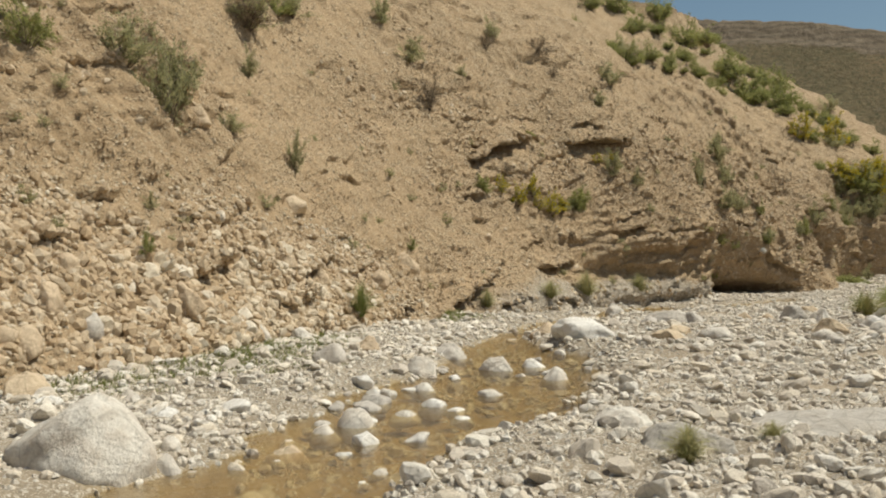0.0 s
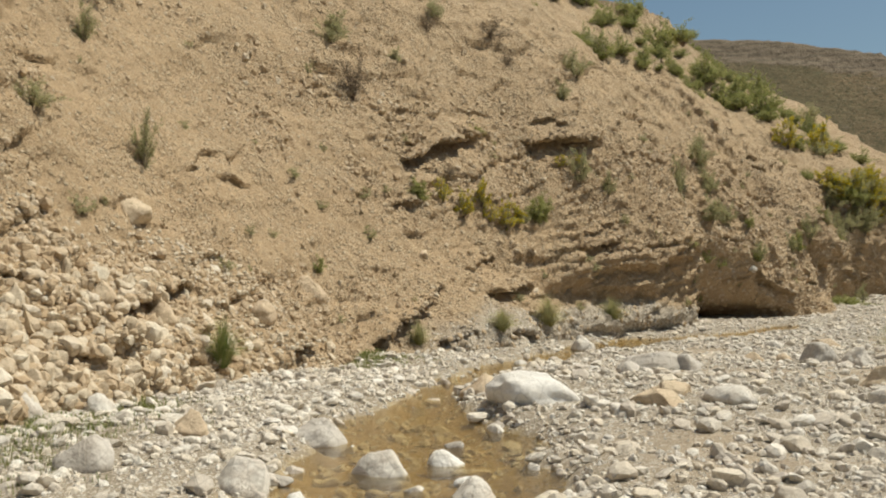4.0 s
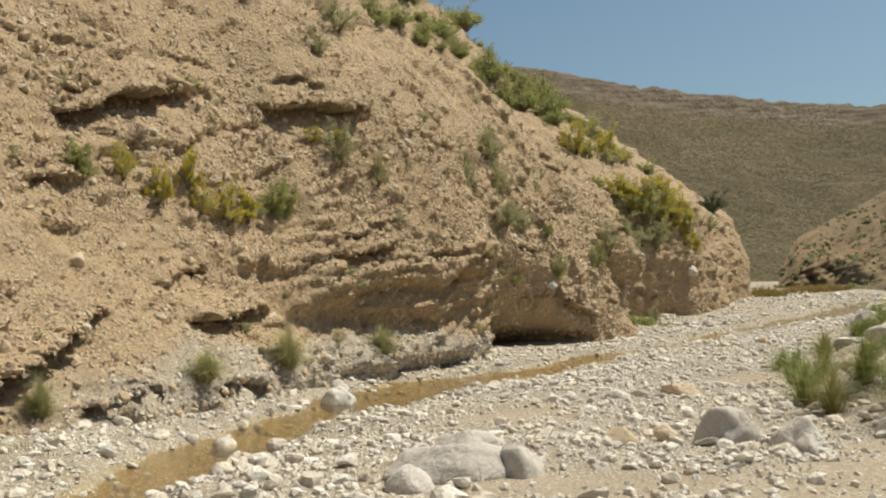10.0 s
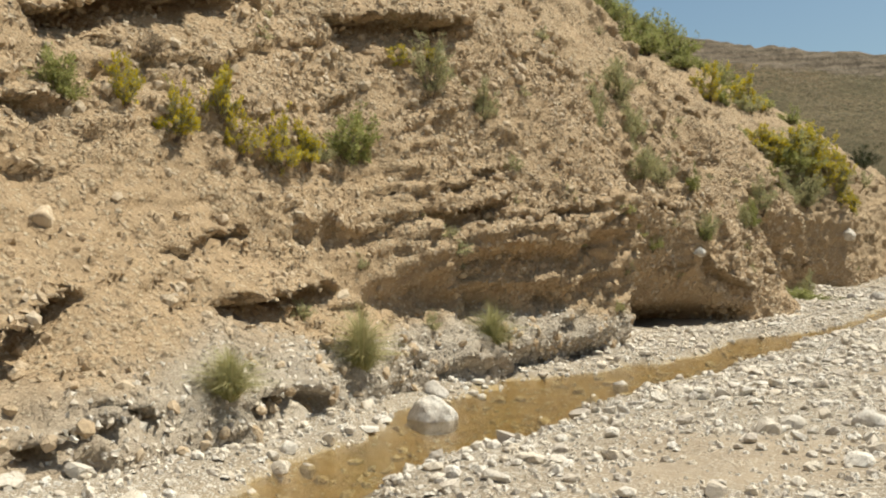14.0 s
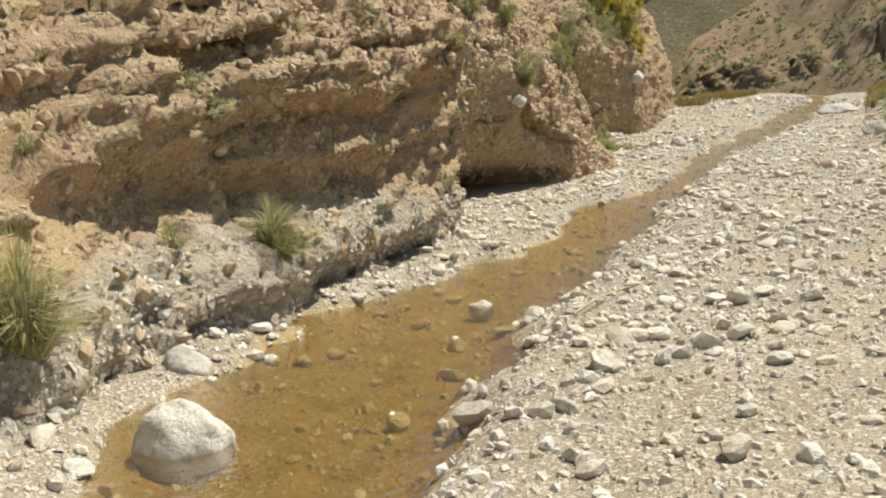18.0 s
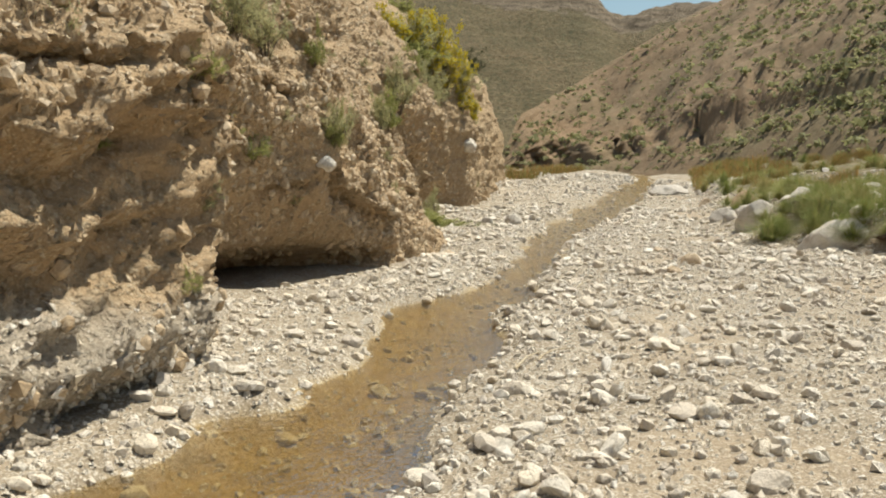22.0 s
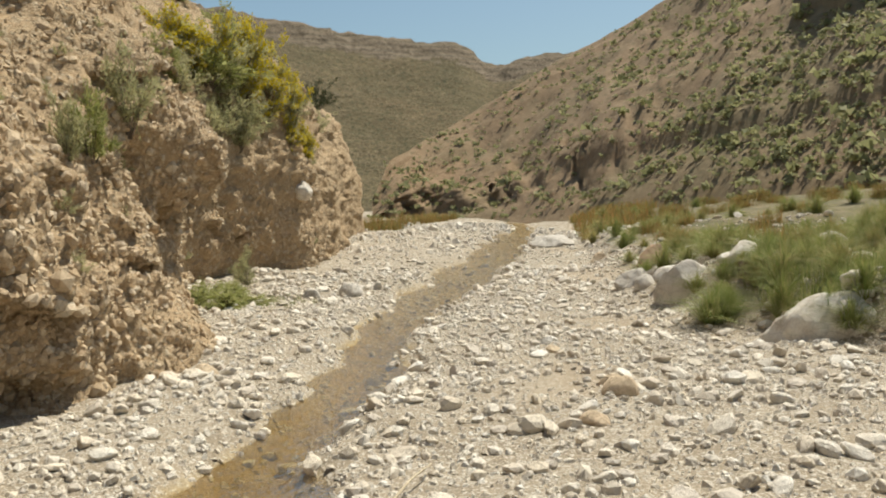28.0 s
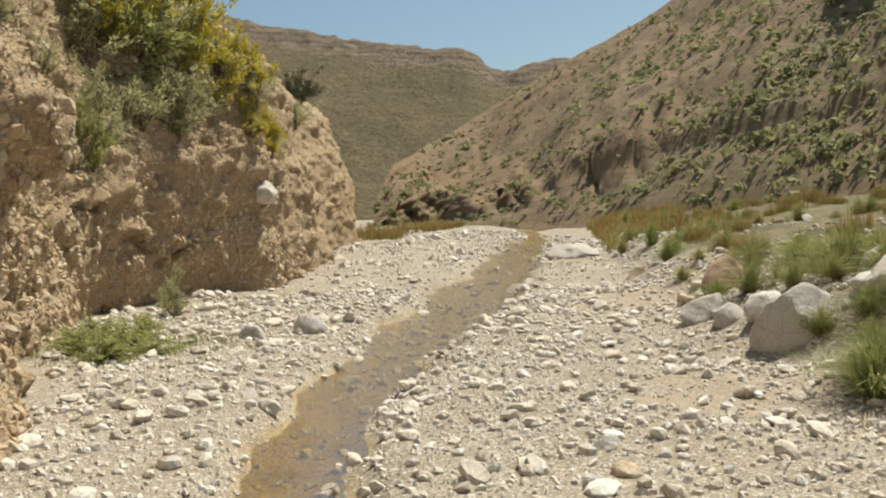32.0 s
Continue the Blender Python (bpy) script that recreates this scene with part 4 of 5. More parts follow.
def heap_of_stones(name, xyz, size, level, seed, mat, parent, label, flat=0.4, lean=0.35, category=""):
    """Many stones in one mesh, each with its own turn and proportions."""
    r = np.random.default_rng(seed)
    n = len(xyz)
    R = turn_array(r.uniform(0, 6.28, n), r.normal(0, lean, n), r.normal(0, lean, n))
    S = stone_sizes(r, size, flat)
    which = r.integers(0, len(PEBBLES[level]), n)
    vs, fs, base = [], [], 0
    for k, (v, f) in enumerate(PEBBLES[level]):
        m = np.where(which == k)[0]
        if not len(m):
            continue
        w = np.einsum("nij,nvj->nvi", R[m], v[None] * S[m][:, None, :]) + xyz[m][:, None, :]
        vs.append(w.reshape(-1, 3))
        fs.append((f[None] + (np.arange(len(m)) * len(v))[:, None, None] + base).reshape(-1, 3))
        base += len(m) * len(v)
    me = mesh_from(name, np.concatenate(vs), np.concatenate(fs), smooth=False)
    return add_mesh(name, me, mat, parent, label=label, category=category, kind="stuff")


PEBBLE_MESHES = {}


def loose_stones(name, xyz, size, seed, mat, parent, flat=0.4, lean=0.35):
    """Stones as objects of their own that share a few meshes."""
    r = np.random.default_rng(seed)
    S = stone_sizes(r, size, flat)
    for p, sc in zip(xyz, S):
        k = int(r.integers(0, 14))
        key = (mat.name, k)
        if key not in PEBBLE_MESHES:
            me = mesh_from(name, *PEBBLES[2][k], smooth=False)
            me.materials.append(mat)
            PEBBLE_MESHES[key] = me
        ob = new(name, PEBBLE_MESHES[key])
        ob.parent = parent
        ob.matrix_world = Matrix.LocRotScale(Vector(p), Euler((r.normal(0, lean), r.normal(0, lean), r.uniform(0, 6.28))), Vector(sc))


# ---- boulders ----
# x, y, z of the foot, width, height
BOULDERS_WHITE = [(-2.45, 6.3, 0.08, 1.0, 0.52), (-2.72, 13.65, 0.49, 0.54, 0.42), (0.71, 12.06, -0.02, 0.46, 0.28), (1.36, 11.23, -0.02, 0.40, 0.24), (-0.27, 11.52, -0.02, 0.42, 0.27), (-0.23, 10.33, -0.03, 0.30, 0.21),
                  (1.41, 7.29, 0.2, 0.58, 0.18), (-0.8, 8.25, -0.03, 0.37, 0.25), (-1.02, 7.93, -0.02, 0.28, 0.17), (-0.36, 8.77, -0.02, 0.35, 0.13), (-2.0, 6.78, 0.11, 0.22, 0.18), (-2.17, 14.06, 0.16, 0.5, 0.26)]
BOULDERS_PALE = [(4.23, 14.19, 0.2, 0.65, 0.21), (7.34, 17.9, 0.14, 0.5, 0.34), (8.75, 18.34, 0.15, 0.48, 0.42), (7.5, 15.75, 0.16, 0.55, 0.24), (5.92, 14.31, 0.17, 0.46, 0.22), (2.87, 21.46, -0.15, 0.31, 0.17),
                 (7.79, 22.23, 0.07, 0.38, 0.17), (4.6, 24.8, -0.19, 0.58, 0.34), (5.64, 26.27, -0.21, 0.15, 0.12), (7.37, 26.92, -0.22, 0.24, 0.13), (6.72, 26.0, -0.21, 0.16, 0.11), (6.26, 24.83, -0.04, 0.18, 0.15),
                 (12.13, 34.05, 1.37, 0.29, 0.34), (24.12, 47.5, 1.98, 0.52, 0.5), (21.3, 32.65, 0.10, 1.4, 0.62), (23.5, 35.0, 0.4, 0.7, 0.42), (7.2, 14.9, 0.15, 0.4, 0.2)]
BOULDERS_TAN = [(-3.38, 12.4, 0.85, 0.57, 0.57), (-4.4, 10.48, 0.95, 0.48, 0.45), (-2.4, 17.2, 2.5, 0.52, 0.44), (-3.99, 8.89, 0.18, 0.54, 0.27), (-4.49, 9.64, 0.67, 0.3, 0.38), (-4.37, 9.85, 0.52, 0.45, 0.33), (-1.2, 7.13, -0.02, 0.33, 0.15),
                (-0.79, 20.5, 1.02, 0.7, 0.6), (-1.23, 18.35, 0.9, 0.48, 0.4), (-5.07, 14.71, 4.59, 0.36, 0.4), (-4.0, 15.72, 3.82, 0.43, 0.34), (-4.5, 11.12, 1.38, 0.31, 0.22), (-4.06, 12.0, 1.59, 0.29, 0.24), (-1.1, 13.29, 0.15, 0.53, 0.26),
                (-2.09, 16.23, 1.01, 0.46, 0.5), (-2.53, 15.36, 1.3, 0.33, 0.43), (1.77, 16.04, 0.10, 0.54, 0.34)]
BOULDERS_BUFF = [(6.47, 15.38, 0.15, 0.68, 0.30), (3.74, 14.78, 0.2, 0.54, 0.2), (3.46, 14.23, 0.18, 0.58, 0.2), (1.17, 23.63, 1.84, 0.3, 0.38), (9.05, 22.82, 0.03, 0.57, 0.22), (6.06, 18.62, 0.15, 0.33, 0.2), (6.61, 18.89, 0.13, 0.32, 0.2),
                 (20.42, 30.22, 0.21, 0.46, 0.55), (17.25, 29.29, -0.05, 0.34, 0.22), (17.11, 32.54, -0.07, 0.28, 0.16), (18.53, 34.47, -0.09, 0.2, 0.14), (16.85, 32.28, -0.1, 0.32, 0.19), (16.04, 31.89, -0.08, 0.25, 0.13), (15.35, 36.4, -0.19, 0.3, 0.26),
                 (26.3, 38.6, 0.19, 0.80, 0.74), (30.0, 43.0, 0.29, 0.5, 0.36), (17.06, 28.57, -0.04, 0.42, 0.33)]
BOULDERS_GREY = [(-4.06, 10.69, 0.65, 0.36, 0.52), (-1.42, 11.6, 0.14, 0.42, 0.30), (1.75, 6.6, 0.12, 0.7, 0.24), (-1.94, 6.46, 0.02, 0.26, 0.17), (3.1, 7.0, 0.0, 1.7, 0.22), (0.07, 13.35, -0.02, 0.56, 0.33), (4.31, 17.8, 0.08, 0.9, 0.30), (4.75, 17.6, 0.08, 0.42, 0.26), (3.95, 17.55, 0.08, 0.36, 0.2), (7.0, 18.46, 0.12, 0.53, 0.36),
                 (9.1, 16.93, 0.38, 0.52, 0.33), (5.78, 13.64, 0.17, 0.29, 0.2), (4.76, 18.98, 0.13, 0.73, 0.18), (4.84, 26.16, -0.15, 0.32, 0.32), (20.23, 41.76, -0.02, 0.36, 0.26), (21.3, 42.06, -0.05, 0.51, 0.32), (23.08, 35.73, 0.20, 0.98, 0.68),
                 (24.4, 35.5, 0.48, 0.5, 0.45), (24.02, 37.48, 0.07, 0.72, 0.40), (23.6, 36.9, 0.16, 0.42, 0.40), (35.5, 49.5, 0.20, 1.7, 0.5)]
BOULDERS_CHALK = [(2.24, 14.63, 0.12, 1.15, 0.38), (-0.1, 9.3, -0.02, 0.3, 0.16), (1.2, 12.4, 0.0, 0.35, 0.2), (7.9, 16.9, 0.16, 0.5, 0.26), (8.4, 17.4, 0.16, 0.42, 0.24)]
M_CHALK = rock_mat("chalky_limestone", [(0.84, 0.81, 0.75), (0.80, 0.77, 0.71)], (0.70, 0.65, 0.57))
M_WARM = rock_mat("rusty_sandstone", [(0.50, 0.33, 0.22), (0.46, 0.32, 0.22)], (0.34, 0.22, 0.15))
boulder_kinds = [(BOULDERS_WHITE, M_WHITE, "white limestone boulder bedded in the stream gravel"), (BOULDERS_CHALK, M_CHALK, "chalk-white flat limestone slab on river gravel"), (BOULDERS_PALE, M_WHITE, "pale limestone boulder lying on river gravel"),
                 (BOULDERS_TAN, M_TAN, "tan sandstone boulder stuck in the earth bank"), (BOULDERS_BUFF, M_TAN, "buff sandstone boulder lying on river gravel"),
                 (BOULDERS_GREY, M_GREY, "grey limestone boulder with a rough face")]
count = 0
for rows, mat, label in boulder_kinds:
    for x, y, z, w, h in rows:
        count += 1
        level = 4 if w > 0.42 else 3
        h = min(h, 0.7 * w if w > 0.32 else 0.55 * w)
        gz_ = float(ground_z(x + w * np.array([0, 0.3, -0.3, 0, 0]), y + w * np.array([0, 0, 0, 0.3, -0.3])).min())
        if z - gz_ < 0.33:
            z = max(gz_ - 0.02, float(bed_level(y)) - 0.26)
        else:
            x, y, z, w, h = on_bank([(x, y, z, w, h)])[0]
            x, z = x - 0.12 * w, z - 0.15 * h
        pale = mat in (M_WHITE, M_CHALK) and h > 0.3 * w
        v, f = stone_shape(level, 640 + count, 7 if pale else 11, 0.16 if pale else 0.13, 0.62 if pale else 0.52 if h > 0.5 * w else 0.44, 0.82 if pale else 0.9, (0.3 if w > 0.55 else 0.1) if pale else 0.12)
        # A narrower crown than foot.
        up = (v[:, 2] - v[:, 2].min()) / (v[:, 2].max() - v[:, 2].min())
        v[:, :2] *= (1.08 - 0.38 * up ** 1.5)[:, None]
        ext = v.max(0) - v.min(0)
        rr = np.random.default_rng(count)
        deep = w * rr.uniform(0.7, 0.95)
        v = v / ext * (w, deep, h * 1.42)
        ob = add_mesh("boulder", mesh_from("boulder", v, f), M_WARM if (x, y) in ((17.06, 28.57), (26.3, 38.6)) else mat,
                      label="rusty sandstone boulder lying on river gravel" if (x, y) in ((17.06, 28.57), (26.3, 38.6)) else label, category="boulder", group="boulders of the river bed")
        ob.matrix_world = pose(x, y, z + h * 0.22, rr.normal(0, 7), rr.normal(0, 5), rr.uniform(-40, 40) - 35)


# ---- plants ----
def tube(verts, faces, pts, r0, r1, sides=5):
    """Adds a tapered tube along pts to the lists."""
    n = len(pts)
    base = len(verts)
    for k, p in enumerate(pts):
        d = (pts[min(k + 1, n - 1)] - pts[max(k - 1, 0)])
        d = d / (np.linalg.norm(d) + 1e-9)
        a = np.cross(d, (0.3, 0.9, 0.2))
        a /= np.linalg.norm(a) + 1e-9
        c = np.cross(d, a)
        rad = r0 + (r1 - r0) * k / (n - 1)
        for q in range(sides):
            th = 6.2832 * q / sides
            verts.append(p + rad * (math.cos(th) * a + math.sin(th) * c))
    for k in range(n - 1):
        for q in range(sides):
            i, j = base + k * sides + q, base + k * sides + (q + 1) % sides
            faces.append((i, j, j + sides, i + sides))


def shrub(kind, seed, leaf_mat, leaves, leaf_len, label, flowers=0, stems=18):
    """A bush about 1 wide and 1 high: bent woody stems, forked twigs, and small narrow leaves along them."""
    r = np.random.default_rng(seed)
    thing = empty(kind, Matrix(), label, "shrub")
    sv, sf = [], []
    twigs = []
    lobes = r.uniform(0.75, 1.15, 7)
    for k in range(stems):
        th, el = r.uniform(0, 6.28), math.asin(r.uniform(0.12, 1.0))
        far_ = lobes[int(th / 6.2832 * 7) % 7] * r.uniform(0.7, 1.05)
        tip = np.array([math.cos(th) * math.cos(el) * 0.5, math.sin(th) * math.cos(el) * 0.5, 0.12 + 0.85 * math.sin(el)]) * far_
        mid = tip * (0.45, 0.45, 0.6) + r.normal(0, 0.05, 3) * (1, 1, 0.3)
        t = np.linspace(0, 1, 6)[:, None]
        pts = 2 * t * (1 - t) * mid + t * t * tip + r.normal(0, 0.008, (6, 3))
        pts[0] = (tip[0] * 0.06, tip[1] * 0.06, -0.08)
        tube(sv, sf, pts[::2] if len(pts) > 4 else pts, 0.011, 0.003, 3)
        twigs.append(pts[2:])
        for _ in range(3):
            i = r.integers(1, 5)
            d = (pts[i + 1] - pts[i]) * r.uniform(0.4, 1.3) + r.normal(0, 0.085, 3)
            tw = pts[i] + np.linspace(0, 1, 3)[:, None] * d + r.normal(0, 0.006, (3, 3))
            tube(sv, sf, tw[::2], 0.004, 0.0015, 3)
            twigs.append(tw)
    add_mesh("woody_frame", mesh_from("woody_frame", sv, sf), M_BARK, thing)

    def sprays(n, length, wide, low, loose):
        k = r.integers(0, len(twigs), n)
        tw = [twigs[q] for q in k]
        u = low + (1 - low) * r.random(n)
        p, d = np.zeros((n, 3)), np.zeros((n, 3))
        for q in range(n):
            f = u[q] * (len(tw[q]) - 1)
            i = min(int(f), len(tw[q]) - 2)
            p[q] = tw[q][i] + (tw[q][i + 1] - tw[q][i]) * (f - i)
            d[q] = tw[q][i + 1] - tw[q][i]
        p += r.normal(0, loose, (n, 3))
        d = d / (np.linalg.norm(d, axis=1)[:, None] + 1e-9) + r.normal(0, 0.6, (n, 3)) + (0, 0, 0.25)
        d /= np.linalg.norm(d, axis=1)[:, None]
        a = np.cross(d, r.normal(size=(n, 3)))
        a /= np.linalg.norm(a, axis=1)[:, None] + 1e-9
        ln, w = (length * r.uniform(0.6, 1.4, n))[:, None], (wide * r.uniform(0.7, 1.3, n))[:, None]
        v = np.stack([p - a * w, p + a * w, p + d * ln], 1).reshape(-1, 3)
        return mesh_from("foliage", v, np.arange(3 * n).reshape(-1, 3), False)

    add_mesh("foliage", sprays(leaves, leaf_len, leaf_len * 0.2, 0.1, 0.03), leaf_mat, thing)
    if flowers:
        add_mesh("blossom", sprays(flowers, 0.045, 0.017, 0.55, 0.025), M_FLOWER, thing, label="small yellow flowers")
    return thing


def tussock(kind, seed, mat, blades_n, label, droop=0.5, straw=0):
    """A tuft of grass about 1 wide and 1 high: long bent blades from one crown."""
    r = np.random.default_rng(seed)
    thing = empty(kind, Matrix(), label, "grass tuft")
    for name, m, n, reach in (("green_tuft", mat, blades_n, 1.0), ("dry_tuft", M_STRAW, straw, 0.62)):
        if not n:
            continue
        th, el = r.uniform(0, 6.28, n), np.radians(15 + 72 * r.random(n) ** 0.85 if reach == 1.0 else 6 + 66 * r.random(n))
        long_ = r.uniform(0.45, 1.05, n) * reach
        c, q = np.cos(th), np.sin(th)
        root = np.stack([c * 0.1 * r.random(n), q * 0.1 * r.random(n), 0 * c - 0.05], -1)
        wide = np.cos(el) * 0.85 * long_
        rise = np.sin(el) * long_
        tip = np.stack([c * wide * (1 + 0.4 * droop), q * wide * (1 + 0.4 * droop), rise * (1 - 0.35 * droop * np.cos(el)) + 0.02], -1) + r.normal(0, 0.03, (n, 3))
        mid = np.stack([c * wide * 0.45, q * wide * 0.45, rise * 0.62 + 0.08], -1) + r.normal(0, 0.015, (n, 3))
        a = np.stack([-q, c, r.normal(0, 0.5, n)], -1) * r.uniform(0.0022, 0.0042, n)[:, None]
        vs = np.stack([root - a, root + a, mid + a, mid - a, tip], 1).reshape(-1, 3)
        i = np.arange(n)[:, None] * 5
        me = bpy.data.meshes.new(name)
        me.from_pydata(vs.tolist(), [], [tuple(f) for f in (i + (0, 1, 2, 3)).tolist()] + [tuple(f) for f in (i + (3, 2, 4)).tolist()])
        add_mesh(name, me, m, thing)
    return thing


def planted(protos, rows, seed, sink=0.06, grow=1.0):
    """Stand copies of the protos at rows of x, y, z, width, height."""
    r = np.random.default_rng(seed)
    for k, (x, y, z, w, h) in enumerate(rows):
        m = Matrix.LocRotScale((x, y, z - sink * h), Euler((r.normal(0, 0.06), r.normal(0, 0.06), r.uniform(0, 6.28))), (w * grow, w * grow, h * grow))
        copy_thing(protos[k % len(protos)], m)


def clear(protos):
    for ob in protos:
        for o in [*ob.children_recursive, ob]:
            bpy.data.objects.remove(o)


GREEN_SHRUBS = [(20.9, 46.7, 4.5, 2.2, 1.6), (19.4, 45.2, 2.4, 1.0, 1.3), (-5.95, 13.09, 4.36, 0.9, 0.9), (-3.83, 22.08, 7.23, 1.08, 0.81), (-3.93, 12.27, 1.56, 0.26, 0.45), (2.37, 27.46, 4.97, 0.62, 0.37), (1.12, 24.61, 3.11, 0.73, 0.63), (3.8, 27.23, 2.54, 0.99, 0.86),
                (8.12, 29.88, 2.22, 0.5, 0.4), (-0.78, 21.21, 1.5, 0.32, 0.4), (7.26, 29.57, 1.95, 0.37, 0.3), (12.12, 34.36, 1.8, 0.45, 0.56), (10.63, 33.61, 1.51, 0.63, 0.63), (10.15, 33.98, 0.21, 0.42, 0.32),
                (11.82, 34.4, 2.85, 0.4, 0.6), (10.19, 33.26, 1.64, 0.84, 0.61), (14.65, 36.85, 2.41, 0.63, 0.9), (8.29, 29.67, 0.57, 0.32, 0.19), (16.11, 39.11, 2.99, 0.5, 0.8)]
RIDGE_SHRUBS = [(21.76, 53.1, 8.6, 2.0, 1.2), (22.8, 51.9, 7.4, 1.6, 1.0), (24.2, 52.0, 6.9, 1.6, 1.0), (19.6, 49.1, 7.2, 1.5, 1.0), (18.5, 50.1, 8.6, 1.8, 1.1), (16.3, 52.5, 11.2, 2.4, 1.3), (17.4, 50.6, 9.6, 2.0, 1.2), (13.0, 45.5, 11.6, 2.0, 1.2), (6.49, 40.94, 12.34, 1.5, 1.1), (8.07, 42.49, 12.22, 1.8, 1.5), (12.91, 54.83, 15.15, 2.7, 2.1), (14.19, 53.89, 13.43, 2.4, 2.1), (15.62, 51.65, 11.19, 2.6, 1.7), (16.82, 50.05, 9.21, 2.2, 1.7), (20.29, 55.87, 10.92, 2.5, 1.9),
                (15.78, 38.94, 3.22, 0.58, 0.64), (18.72, 46.02, 5.52, 0.94, 0.7), (16.67, 50.89, 9.83, 2.4, 1.8), (18.71, 51.29, 9.28, 2.4, 1.8)]
# Low growth in the recess between the headlands: x, y, width, height.
FORBS = [(18.0, 40.9, 0.9, 0.36), (18.5, 41.2, 0.9, 0.32), (18.1, 41.6, 1.0, 0.42), (18.6, 41.9, 0.9, 0.34), (19.0, 42.5, 0.8, 0.3), (18.3, 42.3, 0.9, 0.4), (19.4, 43.2, 0.7, 0.28)]
SAGE_SHRUBS = [(-4.3, 20.0, 6.3, 1.9, 1.2), (-3.6, 22.6, 7.4, 1.3, 0.9), (-5.1, 14.8, 4.5, 1.2, 1.1), (-0.9, 25.6, 6.8, 0.9, 0.6), (1.3, 29.1, 8.1, 0.8, 0.8), (10.4, 35.2, 4.9, 1.0, 1.3), (10.6, 34.8, 4.0, 0.9, 1.2), (10.6, 36.1, 5.3, 0.8, 0.9), (20.9, 49.4, 6.9, 1.5, 1.0), (29.8, 55.7, 4.5, 1.4, 1.0), (-1.7, 25.7, 7.9, 0.7, 0.6), (-4.55, 15.07, 3.68, 1.2, 1.75), (-4.25, 15.32, 4.27, 1.03, 1.22), (-3.91, 18.59, 4.97, 0.45, 0.8), (-3.75, 16.43, 3.67, 0.7, 0.5), (-2.86, 18.09, 3.11, 0.45, 1.0), (-0.78, 25.92, 7.03, 0.95, 0.63), (-1.82, 26.08, 8.1, 0.8, 0.8),
               (-4.16, 13.25, 2.21, 0.25, 0.32), (0.55, 26.84, 6.5, 0.47, 0.47), (5.57, 30.82, 7.18, 1.04, 1.04), (7.37, 36.99, 9.24, 1.13, 1.13), (4.94, 29.77, 5.98, 0.56, 0.71), (4.93, 28.7, 3.55, 0.94, 1.2), (5.62, 29.09, 3.31, 0.55, 0.82)]
SAGE_FAR = [(19.9, 46.2, 4.3, 1.8, 1.3), (20.5, 46.2, 3.2, 1.5, 1.1), (21.9, 47.2, 3.4, 1.8, 1.3), (19.7, 45.6, 3.0, 1.0, 1.3), (21.5, 47.2, 5.0, 2.2, 1.5), (16.4, 39.2, 2.9, 0.8, 0.7), (10.39, 33.52, 3.16, 0.85, 1.02), (12.14, 34.37, 1.97, 0.71, 0.71), (20.9, 46.2, 3.3, 1.3, 1.2), (21.7, 46.7, 3.1, 1.2, 1.1), (19.6, 45.3, 2.6, 1.0, 1.2), (21.47, 47.0, 3.7, 2.0, 2.0), (24.0, 48.27, 3.76, 1.5, 1.5), (26.35, 63.39, 10.94, 2.23, 1.49), (11.19, 34.08, 3.14, 0.87, 1.09), (4.0, 26.62, 1.31, 0.3, 0.25),
            (15.3, 37.87, 2.55, 0.84, 1.26), (20.55, 44.7, 0.06, 0.76, 1.0), (14.36, 36.7, 2.3, 0.55, 0.83), (16.69, 39.35, 2.74, 0.46, 0.61), (7.19, 29.62, 2.07, 0.49, 0.69), (3.58, 26.77, 2.75, 0.46, 0.38), (9.21, 32.28, 3.73, 0.97, 1.9)]
DARK_SHRUBS = [(9.3, 32.5, 3.9, 0.8, 1.2), (32.09, 59.17, 5.7, 1.7, 1.6), (30.9, 58.0, 5.3, 1.15, 1.3)]
DRY_SHRUBS = [(-4.32, 19.96, 6.2, 1.71, 1.34), (-0.37, 24.96, 5.46, 0.92, 1.37), (1.3, 28.52, 7.8, 0.78, 0.78), (2.93, 29.82, 7.84, 1.25, 0.84), (3.45, 29.57, 6.95, 0.55, 0.55), (7.09, 29.59, 2.21, 0.59, 0.89), (1.86, 25.52, 3.68, 0.4, 0.35), (6.81, 29.49, 1.95, 0.58, 0.5)]
YELLOW_SHRUBS = [(23.1, 47.8, 3.9, 1.6, 1.1), (23.8, 48.0, 3.2, 1.2, 1.0), (20.2, 46.4, 5.0, 2.0, 1.3), (1.65, 25.0, 3.1, 0.4, 0.6), (2.15, 25.2, 2.75, 0.55, 0.6), (2.55, 25.6, 3.05, 0.5, 0.7), (2.7, 25.8, 2.65, 0.5, 0.55), (3.1, 26.1, 2.6, 0.55, 0.7), (3.5, 26.5, 2.6, 0.6, 0.65), (18.91, 48.42, 7.33, 1.63, 1.63), (21.31, 50.15, 7.31, 2.0, 1.71), (22.47, 48.0, 5.26, 1.91, 1.37), (22.36, 47.45, 4.37, 1.77, 2.04),
                 (23.89, 48.39, 4.28, 1.32, 1.47), (24.6, 48.22, 2.97, 0.89, 1.34), (4.58, 28.67, 4.03, 0.44, 0.38), (5.13, 28.84, 3.9, 0.36, 0.39), (21.9, 47.39, 4.48, 1.46, 1.46), (21.2, 46.8, 4.9, 1.5, 1.4), (20.6, 46.6, 4.6, 1.3, 1.2), (23.2, 47.9, 4.6, 1.3, 1.2)]
green_protos = [shrub("shrub", 11 + k, M_LEAF, 2600, 0.06, "green feathery broom shrub rooted in the earth bank") for k in range(3)]
